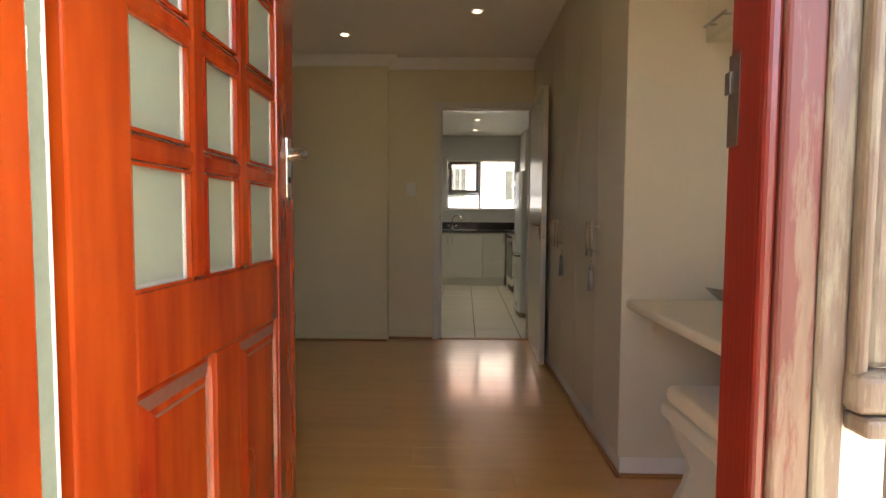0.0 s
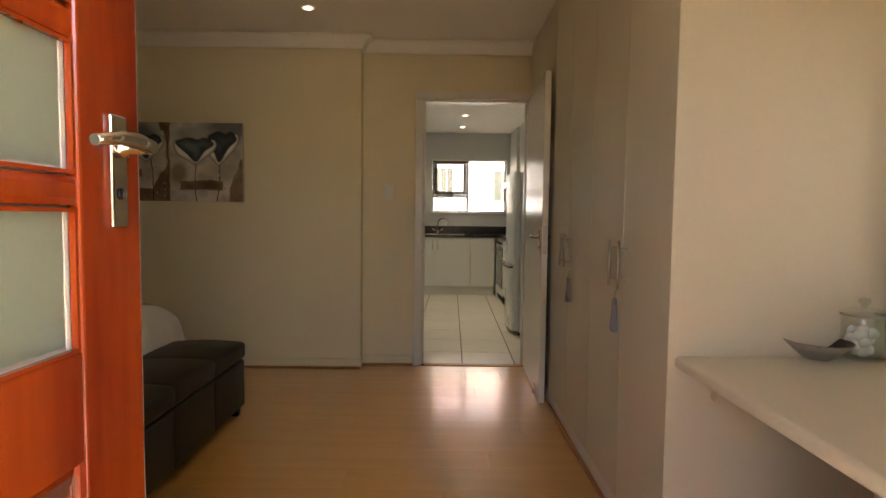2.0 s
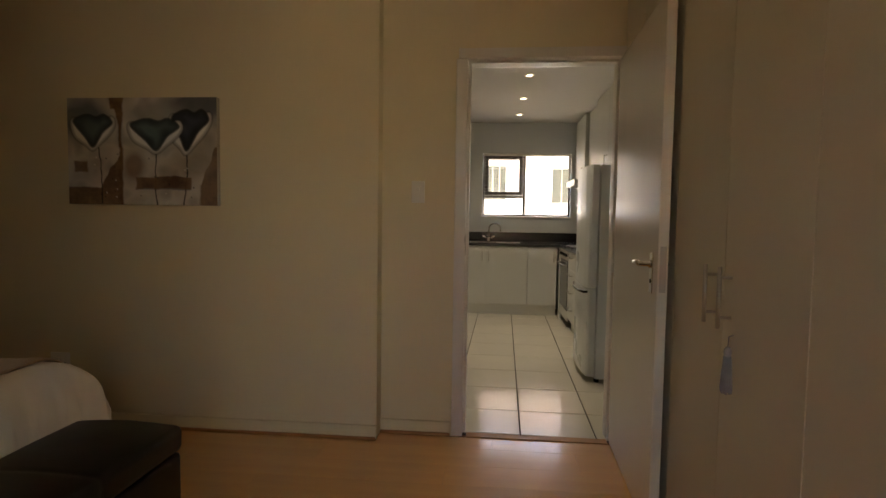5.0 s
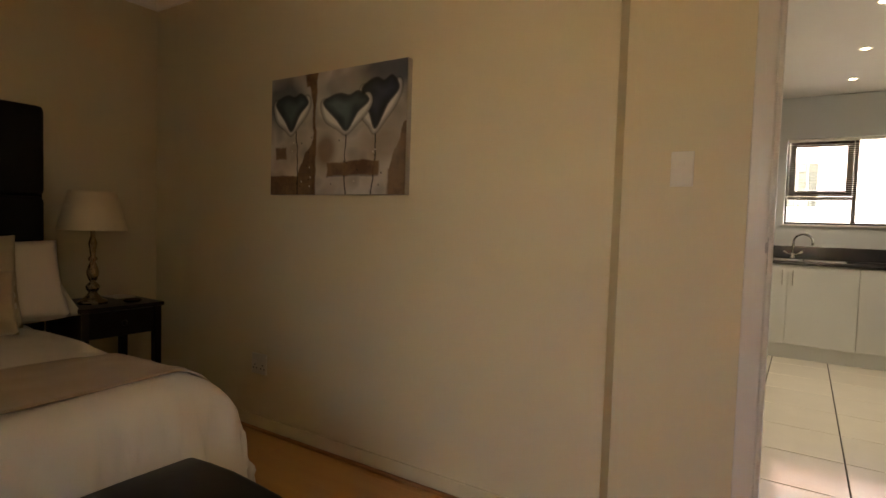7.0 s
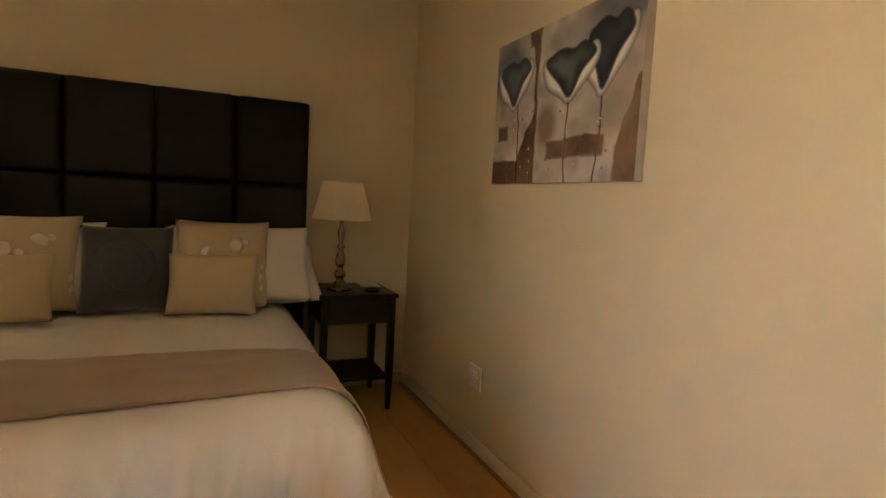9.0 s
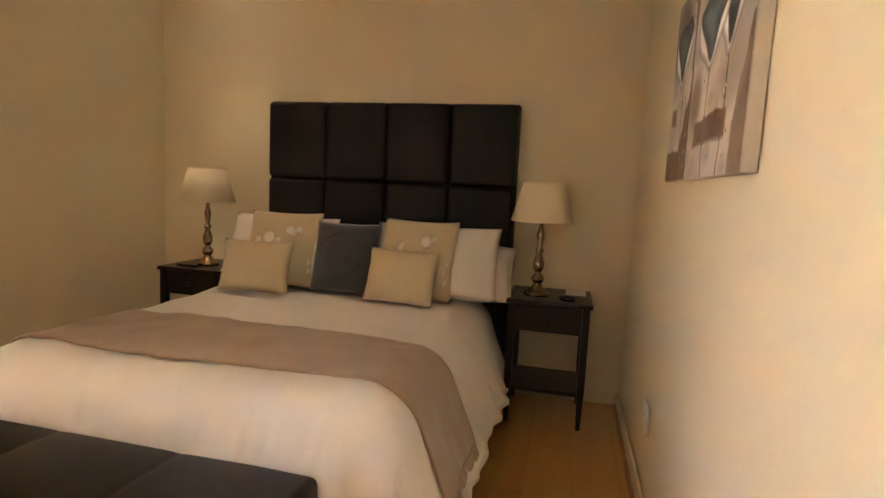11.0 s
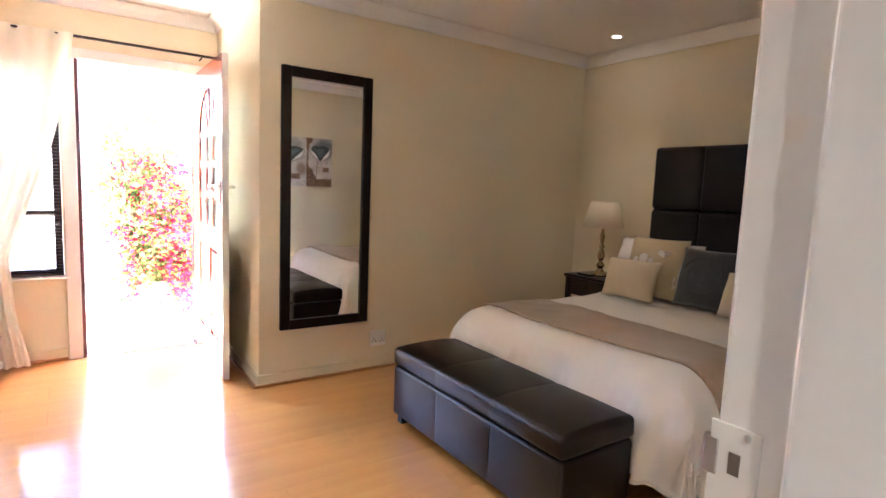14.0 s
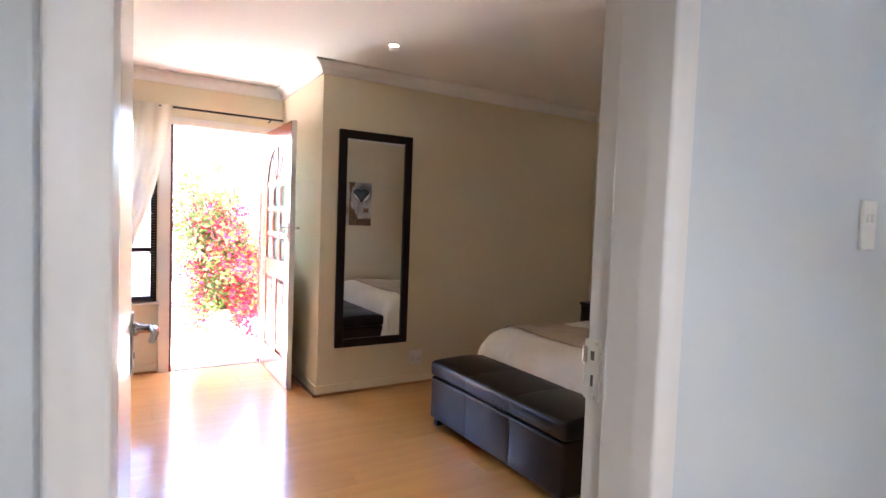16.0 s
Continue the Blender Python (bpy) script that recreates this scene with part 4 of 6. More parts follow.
body = part("body", soft_case(0.045, 0.318, 0.0, 0.018), leather, ot)
lid = part("lid", soft_case(0.322, OH - 0.008, 0.005, 0.024, 0.012), leather, ot)
for k in (1, 2):
    y = OY0 + k * third
    part("seam", rod(bmesh.new(), [(OX1 - 0.003, y, 0.06), (OX1 - 0.003, y, 0.30)], 0.003, 8), leather, body, "stitched seam")
    part("seam", rod(bmesh.new(), [(OX1 + 0.001, y, 0.335), (OX1 + 0.0005, y, OH - 0.036), (OX1 - 0.012, y, OH - 0.013), (OX1 - 0.1, y, OH - 0.007), (OX0 + 0.1, y, OH - 0.007)], 0.0025, 8), leather, lid, "stitched seam")

# ---- tall mirror ----
mi = thing("wall_mirror", (-1.265, Y_MIR, 0.35), "tall wall mirror in a dark brown wooden frame", "mirror")
MX0, MX1, MZ0, MZ1, MF = -1.595, -0.990, 0.350, 1.982, 0.062
for a, b, c, d in ((MX0, MZ0, MX0 + MF, MZ1), (MX1 - MF, MZ0, MX1, MZ1), (MX0 + MF, MZ0, MX1 - MF, MZ0 + MF), (MX0 + MF, MZ1 - MF, MX1 - MF, MZ1)):
    part("frame_bar", box(bmesh.new(), a, Y_MIR + 0.001, b, c, Y_MIR + 0.03, d, 0.006), espresso, mi)
part("mirror_glass", bx(MX0 + MF - 0.004, Y_MIR + 0.004, MZ0 + MF - 0.004, MX1 - MF + 0.004, Y_MIR + 0.014, MZ1 - MF + 0.004), mirror_mat, mi, "clear mirror glass")
# ---- built-in wardrobe ----
WX, WY0, WY1 = 0.434, 2.29, 4.79
wr = thing("wardrobe", (0.8, 3.5, 0), "built-in cream wardrobe up to the ceiling with steel bar handles", "wardrobe")
part("carcass", bx(WX + 0.02, WY0 + 0.002, 0.085, X_RIGHT - 0.004, 4.5, CEIL - 0.004), cupboard_white, wr)
part("end_panel", box(bmesh.new(), WX - 0.004, WY0 - 0.016, 0.085, X_RIGHT - 0.004, WY0, CEIL - 0.003, 0.002), cupboard_white, wr)
part("plinth", bx(WX + 0.008, WY0 - 0.010, 0.0, X_RIGHT - 0.004, 4.5, 0.083), trim_paint, wr)
part("top_filler", bx(WX, 4.502, 2.06, X_RIGHT - 0.004, 4.828, CEIL - 0.004), cupboard_white, wr)
cuts = [WY0 + 0.002, 2.70, 3.12, 3.545, 3.965, 4.5]


def bar_handle(parent, x, y, z0, z1, r=0.006, out=-1):
    h = part("bar_handle", rod(bmesh.new(), [(x + out * 0.034, y, z0), (x + out * 0.034, y, z1)], r, 12), steel, parent)
    for z in (z0 + 0.03, z1 - 0.03):
        part("handle_post", rod(bmesh.new(), [(x, y, z), (x + out * 0.03, y, z)], r * 0.75, 8), steel, h)


for k, (a, b) in enumerate(zip(cuts, cuts[1:])):
    d = part("door", box(bmesh.new(), WX, a + 0.0015, 0.088, WX + 0.018, b - 0.0015, CEIL - 0.006, 0.0015), cupboard_white, wr)
    hy = b - 0.05 if k % 2 == 0 else a + 0.05
    if k < 4:
        bar_handle(d, WX, hy, 0.895, 1.068)


def tassel(y, z):
    x = WX - 0.012
    ta = thing("tassel", (x, y, z), "grey thread tassel hanging from the wardrobe key", "tassel", "tassels on the wardrobe keys")
    part("cord", rod(bmesh.new(), [(x + 0.012, y, z + 0.16), (x, y, z + 0.155), (x - 0.002, y, z + 0.125)], 0.002, 6), tassel_mat, ta)
    part("knot", lathe(bmesh.new(), [(0, 0.128), (0.006, 0.126), (0.010, 0.118), (0.011, 0.110), (0.008, 0.102), (0.008, 0.098)], (x - 0.002, y, z), 12), tassel_mat, ta)
    bm = bmesh.new()
    for k in range(60):
        a, r = k * 2.4, 0.006 + 0.012 * math.sqrt(k / 60)
        rod(bm, [(x - 0.002 + r * 0.5 * math.cos(a), y + r * 0.5 * math.sin(a), z + 0.10), (x - 0.002 + r * 0.75 * math.cos(a), y + r * 1.3 * math.sin(a), z + random.uniform(-0.004, 0.008))], 0.0021, 5)
    tagged(part("skirt", bm, tassel_mat, ta), kind="stuff")


tassel(2.735, 0.722)
tassel(3.47, 0.722)

# ---- dressing desk with drawers, cupboard and mirror above ----
ds = thing("dressing_desk", (0.8, 1.6, 0), "ivory built-in dressing desk with rounded front edge and drawers", "desk")
part("desktop", box(bmesh.new(), 0.446, 0.945, 0.713, X_RIGHT - 0.003, WY0 - 0.018, 0.75, 0.014, 4), desk_top, ds)
part("rear_rail", bx(0.56, WY0 - 0.05, 0.62, 0.62, WY0 - 0.018, 0.712), cupboard_white, ds)
part("drawer_carcass", bx(0.485, 0.955, 0.075, X_RIGHT - 0.004, 1.33, 0.711), cupboard_white, ds)
part("plinth", bx(0.505, 0.965, 0.0, X_RIGHT - 0.004, 1.32, 0.074), trim_paint, ds)
for k in range(4):
    z0, z1 = 0.08 + k * 0.157, 0.08 + (k + 1) * 0.157 - 0.004
    d = part("drawer", box(bmesh.new(), 0.467, 0.957, z0, 0.484, 1.328, z1, 0.002), cupboard_white, ds)
    h = part("bar_handle", rod(bmesh.new(), [(0.435, 1.06, (z0 + z1) / 2), (0.435, 1.23, (z0 + z1) / 2)], 0.006, 12), steel, d)
    for y in (1.09, 1.20):
        part("handle_post", rod(bmesh.new(), [(0.467, y, (z0 + z1) / 2), (0.44, y, (z0 + z1) / 2)], 0.0045, 8), steel, h)
cb = thing("wall_cupboard", (1.0, 1.45, 1.78), "cream overhead cupboard above the dressing desk", "cupboard")
part("carcass", bx(0.755, 0.70, 1.78, X_RIGHT - 0.003, WY0 - 0.018, CEIL - 0.004), cupboard_white, cb)
for a, b in ((0.702, 1.23), (1.234, 1.76), (1.764, WY0 - 0.019)):
    d = part("door", box(bmesh.new(), 0.736, a, 1.778, 0.754, b, CEIL - 0.006, 0.0015), cupboard_white, cb)
    h = part("bar_handle", rod(bmesh.new(), [(0.702, b - 0.06, 1.82), (0.702, b - 0.22, 1.82)], 0.006, 12), steel, d)
    for y in (b - 0.085, b - 0.195):
        part("handle_post", rod(bmesh.new(), [(0.736, y, 1.82), (0.706, y, 1.82)], 0.0045, 8), steel, h)
dm = thing("desk_mirror", (X_RIGHT, 1.7, 0.87), "wall mirror in a black frame above the dressing desk", "mirror")
my0, my1, mz0, mz1, mf = 1.25, 2.235, 0.88, 1.70, 0.055
for a, b, c, d in ((my0, mz0, my0 + mf, mz1), (my1 - mf, mz0, my1, mz1), (my0 + mf, mz0, my1 - mf, mz0 + mf), (my0 + mf, mz1 - mf, my1 - mf, mz1)):
    part("frame_bar", box(bmesh.new(), X_RIGHT - 0.026, a, b, X_RIGHT - 0.001, c, d, 0.005), espresso, dm)
part("mirror_glass", bx(X_RIGHT - 0.012, my0 + mf - 0.004, mz0 + mf - 0.004, X_RIGHT - 0.004, my1 - mf + 0.004, mz1 - mf + 0.004), mirror_mat, dm)

# bowl and cotton jar
bw = bmesh.new()
lathe(bw, [(0, 0.0), (0.034, 0.0), (0.038, 0.004), (0.062, 0.024), (0.088, 0.050), (0.0865, 0.052), (0.058, 0.028), (0.034, 0.010), (0, 0.008)], (0.852, 2.248, 0.7505), 36)
bowl = solo("bowl", bw, stone_grey, "shallow pewter-grey bowl, dark inside, on the desk", "bowl", at=(0.852, 2.248, 0.7505))
bowl_dark = material("dark_bowl_glaze", srgb(0.20, 0.15, 0.12), 0.3, vary=0.2, scale=12)
part("lining", lathe(bmesh.new(), [(0, 0.0085), (0.034, 0.0105), (0.0575, 0.0285), (0.0862, 0.0525), (0.0875, 0.0525), (0.0875, 0.0522)], (0.852, 2.248, 0.7505), 36), bowl_dark, bowl, "dark brown glazed inside")
jc = (0.985, 2.252, 0.7505)
jr = thing("cotton_jar", jc, "lidded glass jar filled with cotton wool on the desk", "jar")
part("jar", lathe(bmesh.new(), [(0, 0.0), (0.05, 0.0), (0.056, 0.005), (0.056, 0.122), (0.052, 0.130), (0.050, 0.130), (0.0535, 0.121), (0.0535, 0.007), (0, 0.006)], jc, 28), jar_glass, jr)
lidj = part("lid", lathe(bmesh.new(), [(0, 0.132), (0.060, 0.132), (0.060, 0.139), (0.04, 0.146), (0, 0.149)], jc, 28), jar_glass, jr)
part("rim_band", lathe(bmesh.new(), [(0.0565, 0.126), (0.059, 0.126), (0.059, 0.1315), (0.0565, 0.1315), (0.0565, 0.126)], jc, 28), steel, jr, "dull metal rim band")
part("knob", lathe(bmesh.new(), [(0, 0.150), (0.008, 0.150), (0.008, 0.155), (0.016, 0.164), (0.014, 0.175), (0, 0.179)], jc, 16), jar_glass, lidj)
for k in range(16):
    a, r = k * 2.4, 0.032 * math.sqrt((k % 5) / 5)
    c = Vector(jc) + Vector((r * math.cos(a), r * math.sin(a), 0.020 + 0.0042 * k))
    bm = bmesh.new()
    bmesh.ops.create_icosphere(bm, subdivisions=2, radius=0.016, matrix=Matrix.Translation(c))
    for v in bm.verts:
        v.co = c + (v.co - c) * (1 + 0.2 * noise.noise(v.co * 60))
    part("cotton_ball", smooth_all(bm), cotton, jr)

# vanity stool with scrolled ends
sl = thing("vanity_stool", (0.66, 1.62, 0), "cream upholstered vanity stool with scrolled wooden ends under the desk", "stool")
part("seat_cushion", smooth_all(box(bmesh.new(), 0.455, 1.345, 0.465, 0.85, 1.865, 0.525, 0.022, 4)), cushion_mat, sl)
part("seat_rail", box(bmesh.new(), 0.445, 1.338, 0.42, 0.86, 1.875, 0.466, 0.006), cupboard_white, sl)
half = [(0.185, 0.42), (0.17, 0.36), (0.135, 0.30), (0.12, 0.25), (0.135, 0.19), (0.165, 0.13), (0.185, 0.07), (0.185, 0.0), (0.12, 0.0), (0.09, 0.05), (0.05, 0.075)]
outline = [(0.6525 + u, w) for u, w in half] + [(0.6525 - u, w) for u, w in half[::-1]]
for y in (1.352, 1.83):
    part("scrolled_end", prism(bmesh.new(), outline, y, y + 0.03, "y"), cupboard_white, sl)
part("stretcher", box(bmesh.new(), 0.64, 1.383, 0.18, 0.665, 1.829, 0.24, 0.004), cupboard_white, sl)

# ---- window by the front door, blind, curtain and rod ----
wd = thing("window_1", (0.62, 0.55, 0.58), "bronze aluminium window with a dark venetian blind", "window", kind="structure")
wx0, wx1, wz0, wz1 = WIN


def frame_bars(parent, x0, x1, z0, z1, y0, y1, w, mat):
    for a, b, c, d in ((x0, z0, x0 + w, z1), (x1 - w, z0, x1, z1), (x0 + w, z0, x1 - w, z0 + w), (x0 + w, z1 - w, x1 - w, z1)):
        part("window_frame", box(bmesh.new(), a, y0, b, c, y1, d, 0.003), mat, parent)


frame_bars(wd, wx0 + 0.002, wx1 - 0.002, wz0 + 0.002, wz1 - 0.002, 0.552, 0.592, 0.045, frame_dark)
part("transom", box(bmesh.new(), wx0 + 0.047, 0.554, 0.985, wx1 - 0.047, 0.59, 1.03, 0.003), frame_dark, wd)
for a, b in ((wz0 + 0.047, 0.985), (1.03, wz1 - 0.047)):
    p = part("pane", bx(wx0 + 0.047, 0.566, a, wx1 - 0.047, 0.571, b), clear_glass, wd)
    p.visible_shadow = False
part("window_sill", box(bmesh.new(), wx0 - 0.03, 0.593, 0.567, wx1 + 0.03, 0.65, 0.584, 0.006), trim_paint, wd)
bl = thing("venetian_blind", (0.62, 0.58, 2.0), "dark brown venetian blind lowered over the window", "blind")
part("head_box", box(bmesh.new(), wx0 + 0.01, 0.598, 1.94, wx1 - 0.01, 0.63, 1.977, 0.003), slat_dark, bl)
slat = None
for k in range(60):
    z = 0.62 + k * 0.0222
    if slat is None:
        bm = bx(wx0 + 0.012, 0.598, z, wx1 - 0.012, 0.624, z + 0.0014)
        bmesh.ops.rotate(bm, verts=bm.verts, cent=(0, 0.611, z), matrix=Matrix.Rotation(radians(14), 3, "X"))
        slat = part("slat", bm, slat_dark, bl)
    else:
        o = slat.copy()
        scene.collection.objects.link(o)
        o.location.z = k * 0.0222
part("bottom_rail", box(bmesh.new(), wx0 + 0.012, 0.60, 0.592, wx1 - 0.012, 0.622, 0.606, 0.002), slat_dark, bl)
for x in (0.22, 0.56, 0.90):
    part("ladder_cord", rod(bmesh.new(), [(x, 0.6265, 0.60), (x, 0.6265, 1.94)], 0.0012, 5), slat_dark, bl)

cr = thing("curtain_rod", (0.1, 0.685, 2.165), "dark metal curtain rod above the front door", "curtain rod")
part("rod", rod(bmesh.new(), [(-0.835, 0.685, 2.165), (1.03, 0.685, 2.165)], 0.009, 12), frame_dark, cr)
for x in (-0.835, 1.03):
    part("finial", lathe(bmesh.new(), [(0, -0.012), (0.012, -0.008), (0.016, 0), (0.012, 0.008), (0, 0.012)], (x, 0.685, 2.165), 14), frame_dark, cr)
for x in (-0.74, 0.10, 0.98):
    part("bracket", rod(bmesh.new(), [(x, 0.591, 2.15), (x, 0.64, 2.15), (x, 0.685, 2.157)], 0.006, 8), frame_dark, cr)


def curtain_point(u, v):
    # v: 0 at the top, 1 at the floor; gathered towards the wall side about waist height
    z = 2.175 - 2.155 * v
    left = [0.03, 0.075, 0.165, 0.285, 0.405, 0.385, 0.32]
    f = min(5.999, v * 6)
    i = int(f)
    a = left[i] + (left[i + 1] - left[i]) * (f - i)
    right = 1.02 if v < 0.15 else 1.02 - 0.2 * min(1, (v - 0.15) / 0.45)
    x = a + (right - a) * u
    amp = 0.012 + 0.006 * min(1, v * 2)
    y = 0.70 + amp * math.sin(u * 2 * math.pi * 9 + 1.5 * math.sin(v * 3)) + 0.006 * math.sin(u * 37 + v * 5) + 0.03 * v
    return Vector((x, y, z))


cu = thing("curtain", (0.5, 0.69, 0), "sheer ivory curtain hanging from the rod, drawn aside", "curtain")
part("cloth", cloth_grid(130, 40, curtain_point), sheer, cu)
part("header_tape", cloth_grid(130, 2, lambda u, v: curtain_point(u, 0.001 + v * 0.022) + Vector((0, 0.004, 0.004))), sheer, cu)

# ---- painting ----
PX0, PX1, PZ0, PZ1, PY = -2.545, -1.696, 1.239, 1.812, 4.69
canvas_edge = material("canvas_edge", srgb(0.74, 0.70, 0.64), 0.8, vary=0.1, scale=6, bump=0.3, fine=220)
art_mat = bpy.data.materials.new("acrylic_on_canvas")
art_mat.use_nodes = True
an, al = art_mat.node_tree.nodes, art_mat.node_tree.links
av, ab, anz = an.new("ShaderNodeVertexColor"), an.new("ShaderNodeBump"), an.new("ShaderNodeTexNoise")
av.layer_name = "paint"
anz.inputs["Scale"].default_value, anz.inputs["Detail"].default_value = 260, 3
ab.inputs["Strength"].default_value, ab.inputs["Distance"].default_value = 0.35, 0.002
al.new(av.outputs[0], an["Principled BSDF"].inputs["Base Color"])
al.new(anz.outputs[0], ab.inputs["Height"])
al.new(ab.outputs[0], an["Principled BSDF"].inputs["Normal"])
an["Principled BSDF"].inputs["Roughness"].default_value = 0.55
pa = thing("painting", (-2.13, 4.72, 1.24), "canvas painting of three slate lilies on cream and umber", "painting")
part("stretcher", box(bmesh.new(), PX0, PY + 0.0015, PZ0, PX1, Y_A - 0.002, PZ1, 0.003), canvas_edge, pa, "canvas wrapped over its stretcher")
NU, NV = 210, 142
gu, gv = np.meshgrid(np.linspace(0, 1, NU + 1), np.linspace(0, 1, NV + 1), indexing="ij")


def field(sx, sy, seed):
    """Smooth noise over the canvas, about -1 to 1."""
    return np.array([[noise.noise(Vector((u * sx + seed, v * sy, seed * 1.7))) for v in gv[0]] for u in gu[:, 0]])


n1, n2, n3 = field(5, 4, 1.0), field(14, 10, 5.0), field(45, 32, 9.0)
wu, wv = gu + 0.010 * n2 + 0.003 * n3, gv + 0.013 * n2 + 0.004 * n3
lin = lambda r, g, b: np.array(srgb(r, g, b)[:3])
tone = np.clip(0.5 + 0.55 * n1 + 0.3 * n2, 0, 1)[..., None]
art = lin(0.92, 0.90, 0.87) * tone + lin(0.70, 0.65, 0.59) * (1 - tone)


def lay(colour, mask, other=None):
    global art
    m = np.clip(mask, 0, 1)[..., None]
    c = colour if other is None else colour * np.clip(0.5 + n2 + 0.5 * n3, 0, 1)[..., None] + other * (1 - np.clip(0.5 + n2 + 0.5 * n3, 0, 1)[..., None])
    art = art * (1 - m) + c * m


def inside(edge):
    return np.clip(0.5 + edge / 0.012, 0, 1)


def blob(cx, cy, rx, ry):
    return np.clip(1.35 * np.exp(-(((gu - cx) / rx) ** 2 + ((gv - cy) / ry) ** 2) ** 1.5) + 0.25 * n2, 0, 1)


def block(u0, v0, u1, v1):
    return inside(np.minimum(np.minimum(wu - u0, u1 - wu), np.minimum(wv - v0, v1 - wv)))


def outline_distance(pts):
    """Signed distance, positive inside, to a closed outline."""
    d, inn = np.full(gu.shape, 9.0), np.zeros(gu.shape, bool)
    for (a, b), (c, e) in zip(pts, pts[1:] + pts[:1]):
        t = np.clip(((gu - a) * (c - a) + (gv - b) * (e - b)) / ((c - a) ** 2 + (e - b) ** 2 + 1e-12), 0, 1)
        d = np.minimum(d, np.hypot(gu - a - t * (c - a), (gv - b - t * (e - b)) * 0.68))
        inn ^= ((b > gv) != (e > gv)) & (gu < (c - a) * (gv - b) / ((e - b) or 1e-9) + a)
    return np.where(inn, d, -d)


def curve(pts, n=6):
    """A smooth closed outline through the points."""
    out, m = [], len(pts)
    for i in range(m):
        p0, p1, p2, p3 = (pts[(i + k - 1) % m] for k in range(4))
        for k in range(n):
            t = k / n
            out.append(tuple(0.5 * (2 * b + (c - a) * t + (2 * a - 5 * b + 4 * c - d) * t * t + (3 * b - a - 3 * c + d) * t ** 3) for a, b, c, d in zip(p0, p1, p2, p3)))
    return out


umber, umber2, slate = lin(0.37, 0.245, 0.155), lin(0.51, 0.39, 0.27), lin(0.34, 0.36, 0.39)
lay(slate, 0.9 * blob(0.11, 0.20, 0.17, 0.20))
lay(slate, 0.9 * blob(0.88, 0.07, 0.20, 0.16))
lay(lin(0.60, 0.60, 0.58), 0.7 * blob(0.60, 0.14, 0.2, 0.1))
lay(umber, block(0.29, -0.1, 0.372, 0.10 + 0.0), umber2)
lay(umber, inside(np.minimum(wu - (0.30 + 0.05 * np.clip(wv * 3.5, 0, 1)), 0.372 - wu)), umber2)
lay(umber, 0.95 * inside(np.minimum(wv - (0.84 - 0.30 * np.clip((wu - 0.22) / 0.13, 0, 1)), 0.372 - wu)), umber2)
lay(umber, 0.9 * inside(np.minimum(wv - (0.80 - 0.34 * np.clip((wu - 0.89) / 0.1, 0, 1)), wu - 0.885)), umber2)
lay(umber, 0.9 * block(0.04, 0.59, 0.13, 0.69), umber2)
lay(umber2, 0.75 * blob(0.45, 0.64, 0.075, 0.14))
lay(lin(0.62, 0.56, 0.48), 0.6 * blob(0.88, 0.62, 0.1, 0.12))


def stem(x0, v0, x1, bend):
    t = np.clip((gv - v0) / (1 - v0), 0, 1)
    lay(lin(0.07, 0.06, 0.06), np.where(gv > v0, np.clip(1.4 - np.abs(wu - x0 - (x1 - x0) * t - bend * np.sin(t * 3.1)) / 0.0042, 0, 1), 0))


def lily(cx, top, w, h, body, glow_tone, lean=0.0):
    f = lambda pts: curve([(cx + w * u + lean * (1 - v), top + h * v) for u, v in pts])
    outer = outline_distance(f([(-0.55, 0.22), (-0.42, 0.10), (0.0, 0.42), (0.44, 0.06), (0.56, 0.24), (0.47, 0.50), (0.22, 0.80), (0.02, 1.0), (-0.16, 0.86), (-0.44, 0.62)]))
    throat = outline_distance(f([(-0.50, 0.19), (-0.34, 0.03), (-0.12, -0.02), (0.08, 0.05), (0.28, -0.02), (0.50, 0.22), (0.26, 0.50), (0.03, 0.92), (-0.2, 0.62)]))
    lay(lin(0.22, 0.21, 0.21), inside(outer + 0.008) * 0.8)
    lay(lin(0.95, 0.94, 0.92), inside(outer))
    lay(lin(0.60, 0.57, 0.54), inside(outer) * np.clip(1.2 - outer / 0.016, 0, 1) * 0.75)
    lay(body, inside(throat))
    lay(glow_tone, inside(throat) * np.clip(throat / 0.05, 0, 1) * np.clip(0.75 + 0.7 * n2, 0, 1))
    lay(lin(0.08, 0.08, 0.09), np.clip(1 - np.abs(throat) / 0.006, 0, 1) * 0.75)


stem(0.207, 0.46, 0.225, 0.01)
stem(0.80, 0.50, 0.775, 0.008)
stem(0.605, 0.50, 0.60, -0.015)
lily(0.165, 0.16, 0.27, 0.33, lin(0.17, 0.19, 0.22), lin(0.35, 0.42, 0.43), 0.01)
lily(0.79, 0.12, 0.25, 0.41, lin(0.12, 0.13, 0.16), lin(0.27, 0.30, 0.35), 0.045)
lily(0.59, 0.20, 0.33, 0.32, lin(0.16, 0.19, 0.21), lin(0.38, 0.45, 0.46))
lay(umber, 0.95 * block(0.455, 0.735, 0.825, 0.85), umber2)
lay(lin(0.10, 0.09, 0.08), 0.6 * np.clip(1 - np.abs(wv - 0.853) / 0.008, 0, 1) * (gu > 0.455) * (gu < 0.825))
specks = random.Random(3)
for k in range(26):
    u, w = specks.choice((specks.uniform(0.17, 0.34), specks.uniform(0.42, 0.86))), specks.uniform(0.5, 0.93)
    lay(lin(0.10, 0.09, 0.09) if k % 3 else lin(0.93, 0.91, 0.87), np.clip(2.0 - np.hypot(gu - u, (gv - w) * 0.68) / 0.0028, 0, 1))
av_, af_ = [], []
